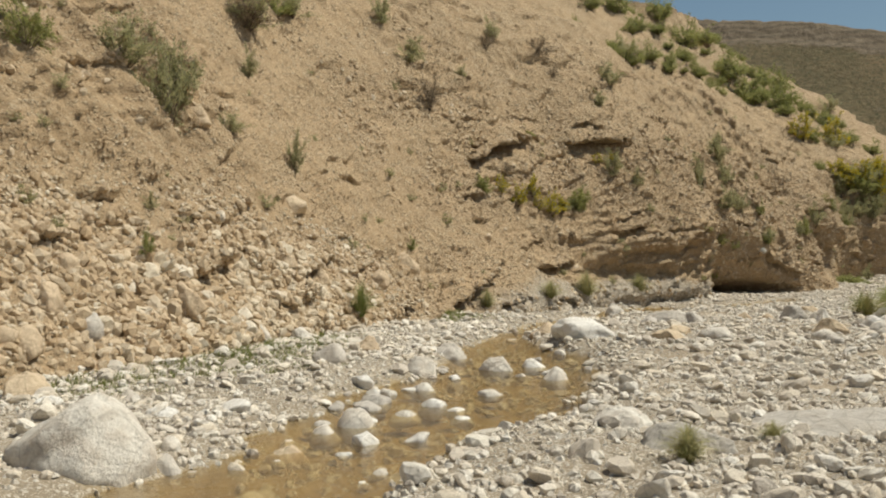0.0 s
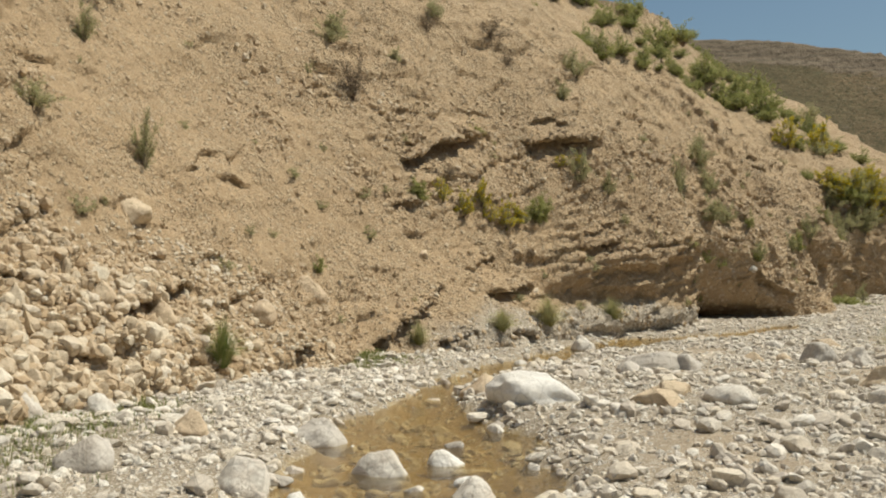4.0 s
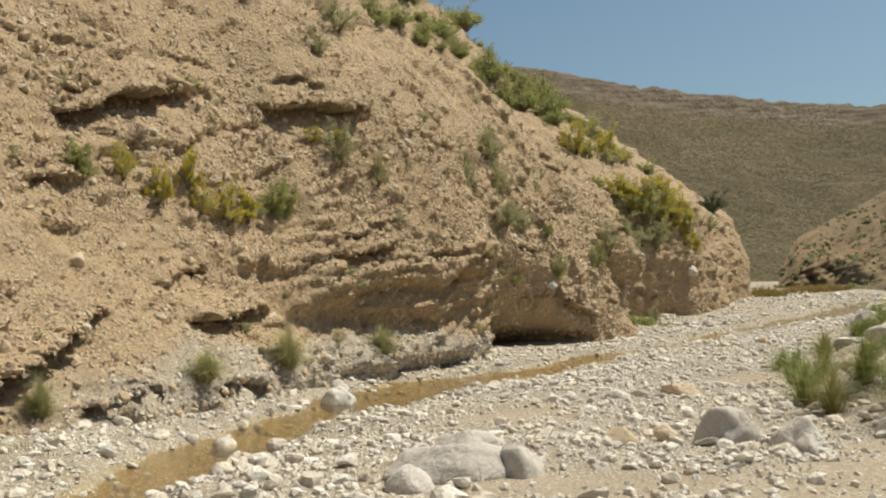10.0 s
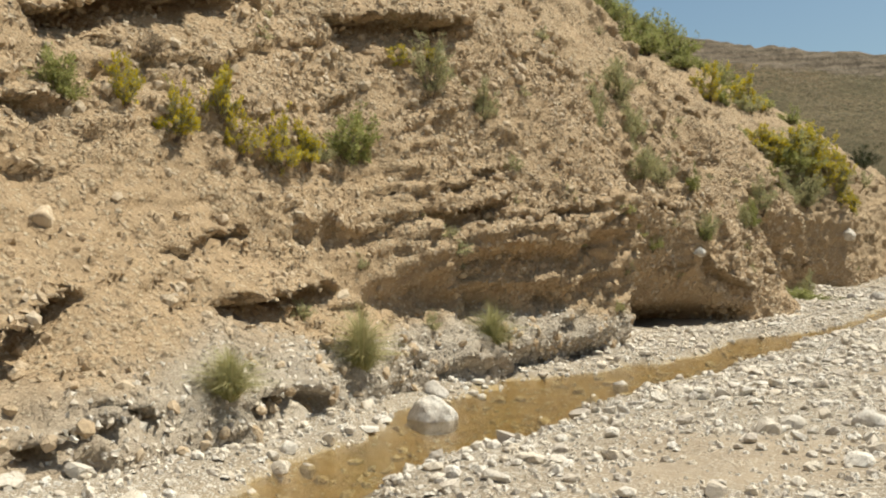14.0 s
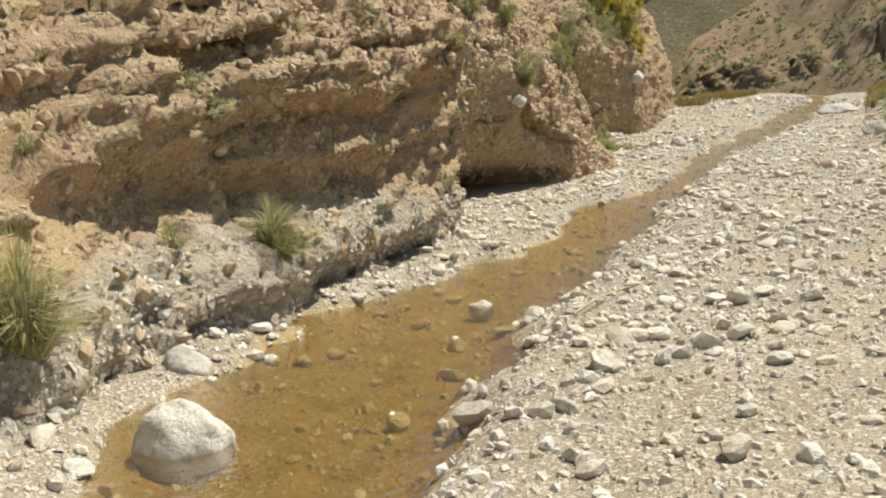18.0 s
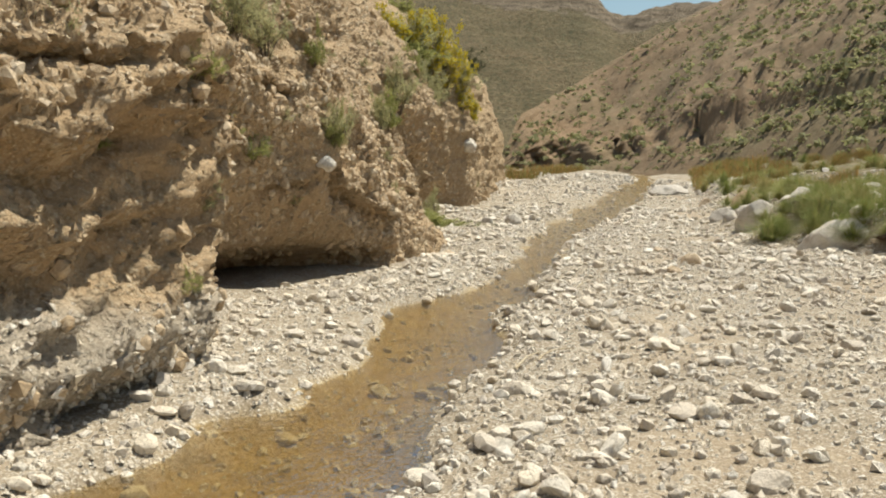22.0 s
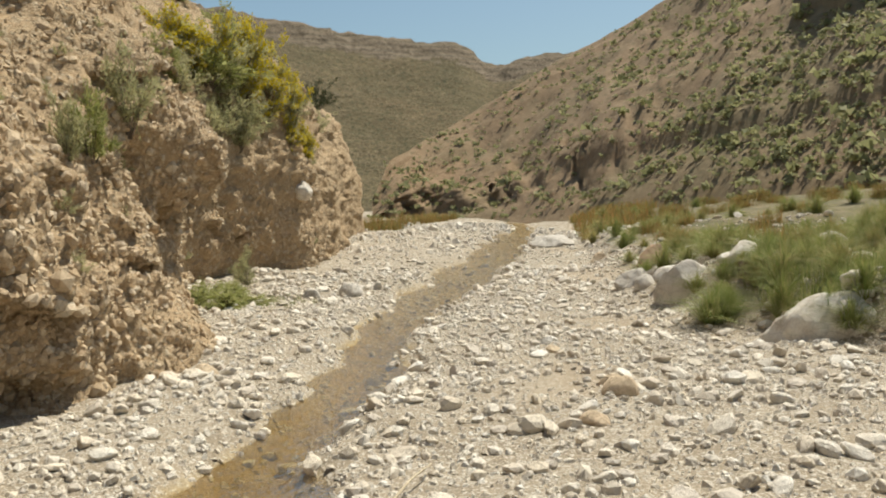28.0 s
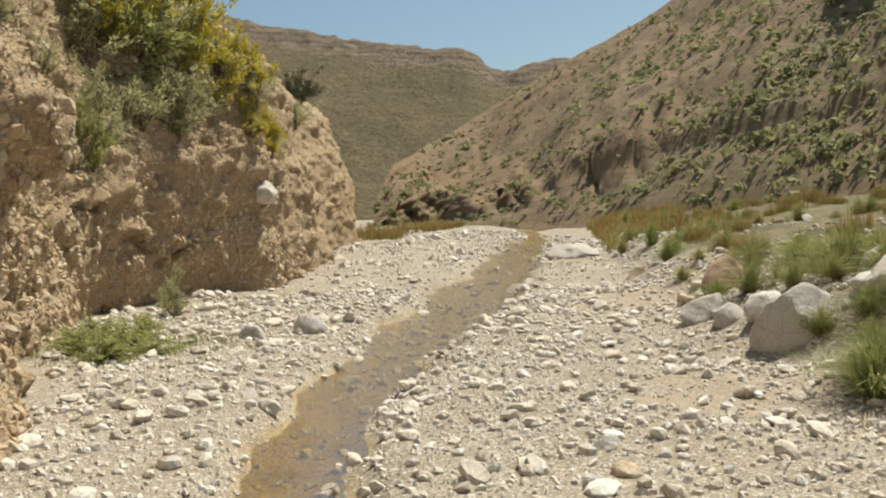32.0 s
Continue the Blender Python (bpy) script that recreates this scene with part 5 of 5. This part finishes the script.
planted(green_protos, on_bank(GREEN_SHRUBS), 1)
clear(green_protos)
forb_protos = [shrub("shrub", 17 + k, M_LEAF, 1900, 0.07, "low pale green shrub on gravel below the bank", stems=26) for k in range(2)]
planted(forb_protos, [(x, y, float(ground_z(x, y)), w, h) for x, y, w, h in FORBS], 12)
clear(forb_protos)
ridge_protos = [shrub("shrub", 21 + k, M_LEAF, 2300, 0.06, "dense green shrub on the crest of the bank", stems=30) for k in range(3)]
rng = np.random.default_rng(77)
for _ in range(100):
    i, j = rng.integers(np.searchsorted(bank_s, 44), np.searchsorted(bank_s, 84)), rng.integers(np.searchsorted(bank_h, 8.8), len(bank_h) - 3)
    w = rng.uniform(0.5, 1.4)
    RIDGE_SHRUBS.append((BX[i, j], BY[i, j], BZ[i, j], w, w * rng.uniform(0.6, 0.85)))
planted(ridge_protos, on_bank(RIDGE_SHRUBS, 0.9), 2)
clear(ridge_protos)
sage_protos = [shrub("shrub", 31 + k, M_SAGE, 2400, 0.05, "grey-green wormwood shrub on the dry bank", stems=20) for k in range(3)]
small = []
for _ in range(130):
    i, j = rng.integers(np.searchsorted(bank_s, 16), np.searchsorted(bank_s, 72)), int(rng.uniform(0.1, 0.75) * len(bank_h))
    w = rng.uniform(0.12, 0.42)
    small.append((BX[i, j], BY[i, j], BZ[i, j], w, w * rng.uniform(0.6, 1.0)))
planted(sage_protos, on_bank(SAGE_SHRUBS + SAGE_FAR), 3)
light_protos = [shrub("shrub", 35 + k, M_SAGE, 700, 0.08, "small grey-green wormwood shrub on the dry bank", stems=12) for k in range(3)]
planted(light_protos, small, 9)
clear(light_protos)
clear(sage_protos)
dark_protos = [shrub("shrub", 41, leafy("dark_olive", [(0.035, 0.045, 0.02), (0.07, 0.08, 0.035)]), 3600, 0.045, "dark olive shrub hanging on the bank", stems=22)]
planted(dark_protos, on_bank(DARK_SHRUBS), 4)
clear(dark_protos)
dry_protos = [shrub("dry_shrub", 51 + k, M_DRY, 1300, 0.05, "leafless brown thorn shrub on the dry bank", stems=26) for k in range(2)]
planted(dry_protos, on_bank(DRY_SHRUBS), 5)
clear(dry_protos)
yellow_protos = [shrub("flowering_shrub", 61 + k, M_SAGE, 3400, 0.045, "broom shrub with yellow flowers on the bank", flowers=2000, stems=24) for k in range(3)]
planted(yellow_protos, on_bank(YELLOW_SHRUBS), 6)
clear(yellow_protos)

TUSSOCKS = [(3.97, 25.3, 0.33, 0.72, 0.82), (5.83, 27.59, 0.25, 0.72, 0.68), (2.68, 23.24, 0.35, 0.6, 0.5), (1.01, 21.51, 0.24, 0.42, 0.51), (1.59, 6.02, 0.19, 0.33, 0.28), (2.41, 6.72, 0.14, 0.25, 0.2)]
mixed_protos = [tussock("grass_tussock", 71 + k, M_TUFT, 900, "grey-green tussock with straw-coloured dead blades", 0.6, 700) for k in range(2)]
planted(mixed_protos, on_bank(TUSSOCKS, 0.6), 7)
clear(mixed_protos)


def on_ground(rows):
    xy = np.array([r[:2] for r in rows], float)
    return [(x, y, float(z), w, h) for (x, y, w, h), z in zip(rows, ground_z(xy[:, 0], xy[:, 1]))]


# Tufts along and behind the edge of the terrace.
TUFTS = [(8.75, 17.9, 0.75, 0.75), (9.0, 18.5, 0.8, 0.8), (9.3, 17.6, 0.9, 0.85), (9.6, 19.0, 0.9, 0.8), (9.9, 20.2, 0.8, 0.7), (9.2, 20.3, 0.7, 0.6), (9.0, 19.6, 0.7, 0.6), (10.4, 21.6, 0.9, 0.7), (11.2, 23.2, 0.9, 0.7), (12.3, 25.1, 0.7, 0.5),
         (12.8, 24.6, 0.8, 0.6), (8.9, 16.2, 0.8, 0.7), (22.5, 33.9, 0.7, 0.4), (23.0, 34.4, 0.75, 0.42), (20.9, 31.0, 0.7, 0.6), (21.2, 31.5, 0.7, 0.6), (21.5, 34.35, 1.15, 0.55), (21.9, 34.5, 0.8, 0.5)]
rng = np.random.default_rng(23)
for _ in range(110):
    k = rng.integers(5, 12)
    (ax, ay), (bx, by) = TERRACE[k], TERRACE[k + 1]
    u, d = rng.random(), rng.uniform(0.5, 1.2) + 10 * rng.random() ** 1.5
    ln = math.hypot(bx - ax, by - ay)
    s = rng.uniform(0.4, 0.75) + 0.5 * min(1, d / 6) * rng.random()
    TUFTS.append((ax + (bx - ax) * u + (by - ay) / ln * d, ay + (by - ay) * u - (bx - ax) / ln * d, s, s * rng.uniform(0.55, 0.9)))
for _ in range(170):
    k = rng.integers(7, 13)
    (ax, ay), (bx_, by_) = TERRACE[k], TERRACE[k + 1]
    u, d = rng.random(), 0.2 + 7 * rng.random() ** 1.6
    ln = math.hypot(bx_ - ax, by_ - ay)
    w = rng.uniform(0.5, 1.0)
    TUFTS.append((ax + (bx_ - ax) * u + (by_ - ay) / ln * d, ay + (by_ - ay) * u - (bx_ - ax) / ln * d, w, w * rng.uniform(0.5, 0.8)))
turf_protos = [tussock("grass_tussock", 81, M_GRASS, 560, "lush green grass tussock on the terrace edge", 0.4), tussock("grass_tussock", 82, M_GRASS, 480, "green grass tussock with straw-coloured dead blades", 0.5, 336),
               tussock("grass_tussock", 83, M_STRAW, 620, "straw-coloured grass tussock on the terrace edge", 0.35), tussock("grass_tussock", 84, M_GRASS, 520, "lush green grass tussock on the terrace edge", 0.55, 144)]
planted(turf_protos[:1], on_bank([(-1.47, 16.68, 0.4, 0.65, 0.7)]), 10, 0.05)
planted(turf_protos, on_ground(TUFTS), 8, 0.05)
clear(turf_protos)


def grass_sheet(name, xy, height, mat, label, seed, blades=8, width=0.005):
    """Many blades in one mesh."""
    r = np.random.default_rng(seed)
    n = len(xy) * blades
    base = np.repeat(np.asarray(xy, float), blades, 0)
    base[:, :2] += r.normal(0, 0.05 + 0.12 * height, (n, 2))
    if base.shape[1] == 2:
        base = np.column_stack([base, ground_z(base[:, 0], base[:, 1])])
    h = height * r.uniform(0.5, 1.2, n) * (1 + 0.45 * fbm(base * (1, 1, 0) if base.shape[1] == 3 else np.column_stack([base, 0 * base[:, 0]]), 0.9, 2, seed))
    th = r.uniform(0, 6.28, n)
    lean = np.stack([np.cos(th), np.sin(th)], -1) * (h * r.uniform(0.1, 0.6, n))[:, None]
    side = np.stack([-np.sin(th), np.cos(th), 0 * th], -1) * (width * (0.5 + height * 2))
    tip = base + np.column_stack([lean, h])
    mid = base + np.column_stack([lean * 0.3, h * 0.6])
    v = np.stack([base - side - (0, 0, 0.03), base + side - (0, 0, 0.03), mid + side * 0.8, tip, mid - side * 0.8], 1).reshape(-1, 3)
    i = np.arange(n)[:, None] * 5
    me = bpy.data.meshes.new(name)
    me.from_pydata(v.tolist(), [], [tuple(q) for q in (i + (0, 1, 2, 4)).tolist()] + [tuple(q) for q in (i + (4, 2, 3)).tolist()])
    return add_mesh(name, me, mat, label=label, category="grass", kind="stuff")


def strip(rows, lo, hi, n, seed):
    """Places between lo and hi metres to the right of a line."""
    r = np.random.default_rng(seed)
    line = np.asarray(rows, float)
    seg = np.hypot(*np.diff(line, axis=0).T)
    k = r.choice(len(seg), n, p=seg / seg.sum())
    u, d = r.random(n)[:, None], r.uniform(lo, hi, n)[:, None]
    a, b = line[k], line[k + 1]
    nrm = np.stack([(b - a)[:, 1], -(b - a)[:, 0]], -1) / seg[k][:, None]
    return a + (b - a) * u + nrm * d


def patchy_only(xy, seed, level=0.0):
    return xy[fbm(np.column_stack([xy, 0 * xy[:, 0]]), 2.2, 3, seed) > level]


def clumps(xy, points, spread, seed):
    """Places gathered in clumps of different size round the places given."""
    r = np.random.default_rng(seed)
    n = r.integers(points // 2, points * 3 // 2, len(xy))
    wide = np.repeat(spread * r.uniform(0.5, 1.4, len(xy)), n)
    return np.repeat(xy, n, 0) + r.normal(0, 1, (n.sum(), 2)) * wide[:, None]


green_spots = np.concatenate([patchy_only(strip(TERRACE[5:12], 0.5, 9, 330, 3), 12, -0.1), strip(TERRACE[2:5], 0.5, 4, 36, 4)])
grass_sheet("terrace_grass", clumps(green_spots[::4], 44, 0.19, 8), 0.26, M_GRASS, "clumps of green grass among stones of the terrace", 3, 7)
straw_spots = np.concatenate([patchy_only(strip(TERRACE[9:14], 0.8, 15, 430, 13), 15, -0.2), patchy_only(strip(TERRACE[4:9], 2.5, 13, 150, 14), 15, -0.1)])
grass_sheet("terrace_straw", clumps(straw_spots[::3], 34, 0.16, 9), 0.32, M_REED, "clumps of rusty and straw-coloured grass on the terrace", 4, 8)
grass_sheet("reeds", patchy_only(np.concatenate([strip([(37.5, 62.5), (44, 69), (58, 80)], -1.2, 1.0, 700, 6), strip([(36, 48.6), (48, 59), (64, 73)], 0, 4, 1500, 7)]), 18, -0.3), 0.5, M_REED, "rust-tipped reeds lining the far bend", 5, 8, 0.010)
patch = [(0.15, 20.2), (0.5, 20.0), (-0.2, 19.6)]
rng = np.random.default_rng(5)
rows = np.concatenate([np.array(p) + rng.normal(0, 0.28, (90, 2)) for p in patch] + [np.array((-3.0, 11.0)) + rng.normal(0, 0.5, (110, 2)), np.array((-3.6, 9.3)) + rng.normal(0, 0.35, (110, 2)), np.array((-2.2, 13.0)) + rng.normal(0, 0.35, (90, 2)), np.array((-2.6, 12.0)) + rng.normal(0, 0.6, (160, 2)), np.array((-1.9, 14.4)) + rng.normal(0, 0.4, (90, 2)), np.array((18.5, 41.8)) + rng.normal(0, 0.55, (260, 2))])
grass_sheet("low_grass", rows, 0.06, M_GRASS, "thin low grass at the foot of the bank", 6, 14)

# Shrubs of the hillside, too many and too far to tell apart.
HX, HY, HZ, HS = HILL
HSTEEP = np.abs(np.gradient(HZ, axis=1)) / (np.hypot(np.gradient(HX, axis=1), np.gradient(HY, axis=1)) + 1e-6)
rng = np.random.default_rng(9)
n = 44000
i, j = (257 * rng.random(n) ** 0.75).astype(int), (5 + (HX.shape[1] - 20) * rng.random(n) ** 0.9).astype(int)
drift = fbm(np.stack([HX[i, j], HY[i, j], 0 * i], -1), 7, 4, 55)
keep = rng.random(n) < np.clip(0.20 + 0.24 * HS[i, j] + 0.12 * drift, 0.03, 0.9) * (HSTEEP[i, j] < 1.5)
i, j, drift = i[keep], j[keep], drift[keep]
n, m = len(i), 12
cent = np.stack([HX[i, j], HY[i, j], HZ[i, j]], -1) + rng.normal(0, 0.3, (n, 3)) * (1, 1, 0)
size = 0.12 + 0.18 * rng.random(n) + 0.45 * rng.random(n) ** 7
d = rng.normal(size=(n, m, 3))
d /= np.linalg.norm(d, axis=2)[..., None]
d[..., 2] = np.abs(d[..., 2])
p0 = cent[:, None] + d * (size[:, None] * rng.uniform(0.45, 1.0, (n, m)))[..., None] * (1, 1, 0.75)
e1 = np.cross(d, rng.normal(size=(n, m, 3)))
e1 /= np.linalg.norm(e1, axis=2)[..., None] + 1e-9
e2 = np.cross(d, e1)
s3 = (size[:, None] * rng.uniform(0.3, 0.55, (n, m)))[..., None]
out = d * s3 * 0.5
v = np.stack([p0 + e1 * s3 - out, p0 - 0.5 * e1 * s3 + 0.87 * e2 * s3 - out * rng.normal(0, 1, (n, m, 1)), p0 - 0.5 * e1 * s3 - 0.87 * e2 * s3 + out], 2).reshape(-1, 3)
add_mesh("hill_shrubs", mesh_from("hill_shrubs", v, np.arange(len(v)).reshape(-1, 3), False), leafy("hill_scrub", [(0.20, 0.21, 0.095), (0.28, 0.285, 0.135), (0.37, 0.35, 0.20)], glow=0.48),
         label="small grey-green shrubs scattered over the hillside", category="shrubs", kind="stuff")

# ---- stones bedded in the bank ----
rng = np.random.default_rng(31)
n = 190000
lo_s, hi_s = np.searchsorted(bank_s, 17), np.searchsorted(bank_s, 72)
i, j = rng.integers(lo_s, hi_s, n), (np.searchsorted(bank_h, 9.5) * rng.random(n) ** 1.2).astype(int)
bx, by, bz = BX[i, j], BY[i, j], BZ[i, j]
rel = bank_h[j]
talus = np.exp(-((by - 13) / 5.5) ** 2) * (1 - smooth01(rel, 1.2, 3.0))
patchy = fbm(np.stack([bx, by, bz], -1), 1.1, 4, 37)
bare = smooth01(by, 14, 17) * (1 - smooth01(by, 20.5, 22.5)) * smooth01(rel, 1.3, 2.2)
keep = rng.random(n) < np.clip(0.52 + 0.5 * talus + 1.0 * patchy + 0.25 * crust[i, j] - 0.35 * bare, 0.08, 1) * (1 - 0.55 * smooth01(rel, 4.5, 8.5))
keep &= (bz > ground_z(bx, by) - 0.02) & ((by < 43) | (rng.random(n) < 0.6))
i, j, bx, by, bz, talus, bare = i[keep], j[keep], bx[keep], by[keep], bz[keep], talus[keep], bare[keep]
n = len(i)
size = (0.013 + 0.020 * rng.random(n) ** 1.6 + 0.028 * rng.random(n) ** 5 + 0.07 * rng.random(n) ** 22 + 0.13 * talus * rng.random(n) ** 2.4 + 0.055 * (smooth01(by, 31, 33) * (1 - smooth01(rel[keep], 2.5, 4))) * rng.random(n) ** 4) * np.where(rel[keep] > 3.5, 1.2, 1) * (1 - 0.3 * bare)
xyz = np.stack([bx + ux[i] * 0.15 * size, by + uy[i] * 0.15 * size, bz], -1)
grey = (crust[i, j] > 0.45) & (size < 0.06)
fallen = (talus > 0.3) & (size > 0.03) & (size <= 0.062)
big = (size > 0.062) & ~grey
small_ = ~big & ~grey & ~fallen
heap_of_stones("embedded_stones", xyz[fallen], size[fallen], 1, 45, M_TALUS, bank, "pale stones of the talus", 0.5, 0.6)
heap_of_stones("embedded_stones", xyz[small_], size[small_], -3, 41, M_BANKSTONE, bank, "small stones weathering out of the bank", 0.6, 0.8)
heap_of_stones("embedded_stones", xyz[grey], size[grey], -3, 44, M_PEBBLE, bank, "pale gravel cemented into the bench", 0.6, 0.8)
pick = np.where(big)[0]
own = pick[np.argsort(-size[pick] / (np.hypot(xyz[pick, 0] - 2, xyz[pick, 1] - 17) + 6))][:280]
rest = np.setdiff1d(pick, own)
heap_of_stones("embedded_stones", xyz[rest], size[rest], 1, 42, M_BANKSTONE, bank, "cobbles weathering out of the bank", 0.5, 0.8)
loose_stones("stone", xyz[own], size[own], 43, M_TALUS, bank, 0.55, 0.7)

# ---- gravel of the river bed ----
rng = np.random.default_rng(51)


def bar_places(n, reach, seed):
    """Places on the river bed, thick in drifts and thin on sand, in the stream and on the turf."""
    r = np.random.default_rng(seed)
    a, b = 1.2 + reach * r.random(n) ** 1.15, r.uniform(-12.6, 4.0, n)
    b = np.where(a > 46, b * 1.5, b)
    x, y = AX.x * a + AX.y * b + 0.6, AX.y * a - AX.x * b
    fd, fr_, fside = near_line(x, y, stations[:, :2])
    td, tr_, tside = near_line(x, y, TERRACE)
    wet, sd = stream_depth(x, y)
    p = np.stack([x, y, 0 * x], -1)
    sandy = smooth01(fbm(p, 2.4, 4, 61), 0.08, 0.45) * smooth01(sd, 1.2, 2.6) * (near_line(x, y, S_LINE)[2] < 0)
    thick = 0.92 - 0.55 * sandy + 0.55 * fbm(p, 0.9, 3, 63)
    thick = thick * np.where(a > 60, 0.7, 1) * np.where((tside < 0) & (td > 0.6), 0.7, 1) * np.where(wet > 0.45, 0.36, 1)
    keep = (r.random(n) < np.clip(thick, 0.06, 1)) & ((fside < 0) | (fd < 0.2))
    return x[keep], y[keep], a[keep]


x, y, a = bar_places(105000, 44, 52)
size = 0.009 + 0.010 * rng.random(len(x))
xyz = np.stack([x, y, ground_z(x, y) + size * 0.3], -1)
heap_of_stones("gravel", xyz, size, -1, 60, M_PEBBLE, ground, "loose pale river gravel", 0.6, 0.15)
near_, far_ = bar_places(112000, 50, 53), bar_places(36000, 84, 54)
x, y, a = (np.concatenate([p, q]) for p, q in zip(near_, far_))
n = len(x)
size = 0.0145 + 0.021 * rng.random(n) ** 1.6 + 0.03 * rng.random(n) ** 4 + 0.09 * rng.random(n) ** 20
size *= np.where(y < 19, 1.15, 1.0) * np.where(a > 46, 1.4, 1) * np.where(a > 58, 1.7, 1)
xyz = np.stack([x, y, ground_z(x, y) + size * 0.22], -1)
far_off = a > 56
mids = (size > 0.046) & ~far_off
huge = (size > 0.084) & ~far_off
tiny = ~mids
mids &= ~huge
heap_of_stones("pebbles", xyz[tiny], size[tiny], -2, 61, M_PEBBLE, ground, "loose pale river pebbles", 0.5, 0.2)
heap_of_stones("pebbles", xyz[mids], size[mids], 1, 64, M_PEBBLE, ground, "loose pale river pebbles", 0.42, 0.28)
pick = np.where(huge)[0]
own = pick[np.argsort(np.hypot(xyz[pick, 0] - 8.5, (xyz[pick, 1] - 27.5) * 0.8) - 25 * size[pick])][:290]
rest = np.setdiff1d(pick, own)
heap_of_stones("cobbles", xyz[rest], size[rest], 2, 62, M_PEBBLE, ground, "loose pale river cobbles", 0.42, 0.3)
loose_stones("stone", xyz[own], size[own], 63, M_PEBBLE, ground, 0.42, 0.3)

# ---- stones of the pool and terrace, turf clods, sticks ----
rng = np.random.default_rng(95)
for k in range(44):
    u = rng.random()
    x, y = -1.3 + 2.6 * u + rng.normal(0, 0.85), 6.8 + 7.0 * u + rng.normal(0, 0.5)
    w = 0.11 + 0.24 * rng.random() ** 1.5
    v, f = stone_shape(3, 760 + k, 9, 0.10, 0.45)
    v = v / (v.max(0) - v.min(0)) * (w, w * 0.8, w * rng.uniform(0.5, 0.75))
    ob = add_mesh("boulder", mesh_from("boulder", v, f), (M_WHITE, M_GREY, M_CHALK, M_CHALK)[k % 4], label=("white limestone", "grey limestone", "chalk-white limestone", "chalk-white limestone")[k % 4] + " stone standing in the shallow pool", category="stone", group="stones of the pool")
    ob.matrix_world = pose(x, y, float(ground_z(np.array([x]), np.array([y]))[0]) * 0.5 + float(bed_level(y) - 0.2) * 0.5 + 0.22 * w, 0, 0, rng.uniform(0, 360))
rng = np.random.default_rng(91)
for k in range(120):
    q = strip(TERRACE[3:12], 0.3, 9, 1, 200 + k)[0]
    w = 0.22 + 0.6 * rng.random() ** 1.6
    v, f = stone_shape(3, 700 + k, 9, 0.10, 0.45)
    v = v / (v.max(0) - v.min(0)) * (w, w * 0.8, w * rng.uniform(0.45, 0.75))
    ob = add_mesh("boulder", mesh_from("boulder", v, f), (M_WHITE, M_GREY, M_TAN)[k % 3], label=("pale limestone", "grey limestone", "tan sandstone")[k % 3] + " boulder among the terrace grass", category="boulder", group="boulders of the terrace")
    ob.matrix_world = pose(q[0], q[1], float(ground_z(q[:1], q[1:])[0]) + 0.12 * w, 0, 0, rng.uniform(0, 360))
M_SOIL = gritty("dark_turf_soil", (0.13, 0.085, 0.055), [(0.10, 0.07, 0.05), (0.20, 0.14, 0.09)], 20.0, 0.4)
for k, (x, y, w, h) in enumerate([(23.3, 34.5, 1.1, 0.5), (21.5, 31.4, 1.2, 0.5)]):
    z = float(ground_z(x + w * np.array([0, 0.35, -0.35, 0, 0]), y + w * np.array([0, 0, 0, 0.35, -0.35])).min())
    clod = empty("turf_clod", pose(x, y, z), "dark clod of eroded turf with hanging roots", "turf clod", "turf clods")
    v, f = stone_shape(4, 800 + k, 4, 0.22, 0.6)
    v = v * (1 + 0.12 * fbm(v * 1.0 + k, 0.25, 3, 3))[:, None]
    add_mesh("soil", mesh_from("soil", v / (v.max(0) - v.min(0)) * (w, w * 0.8, h) + (0, 0, h * 0.12), f), M_SOIL, clod)
    r = np.random.default_rng(860 + k)
    th, n = r.uniform(0, 6.28, 160), 160
    top = np.stack([np.cos(th) * w * 0.44, np.sin(th) * w * 0.36, h * r.uniform(0.25, 0.5, n)], -1)
    tip = top + np.stack([np.cos(th) * 0.10, np.sin(th) * 0.10, -r.uniform(0.1, 0.3, n)], -1) + r.normal(0, 0.04, (n, 3))
    a = np.stack([-np.sin(th), np.cos(th), 0 * th], -1) * 0.005
    add_mesh("root_fringe", mesh_from("root_fringe", np.stack([top - a, top + a, tip], 1).reshape(-1, 3), np.arange(3 * n).reshape(-1, 3), False), M_DRY, clod, label="hanging dry roots")
M_STICK = rock_mat("bleached_wood", [(0.62, 0.53, 0.38), (0.55, 0.46, 0.33)], (0.40, 0.32, 0.22), 3.0)
for k, (x0, y0, x1, y1) in enumerate([(7.42, 25.5, 8.35, 26.09), (13.81, 31.42, 14.54, 31.96), (10.4, 28.45, 11.05, 28.85), (10.7, 28.5, 11.3, 28.75)]):
    t = np.linspace(0, 1, 9)
    xs, ys = x0 + (x1 - x0) * t + 0.02 * np.sin(5 * t + k), y0 + (y1 - y0) * t + 0.03 * np.sin(3 * t + 2 * k)
    zs = ground_z(xs, ys).max() + 0.03 + 0.02 * np.sin(4 * t)
    vs, fs = [], []
    tube(vs, fs, np.stack([xs, ys, zs], -1), 0.011, 0.005, 6)
    add_mesh("stick", mesh_from("stick", vs, fs), M_STICK, label="thin bleached stick lying on the gravel", category="stick", group="driftwood sticks")
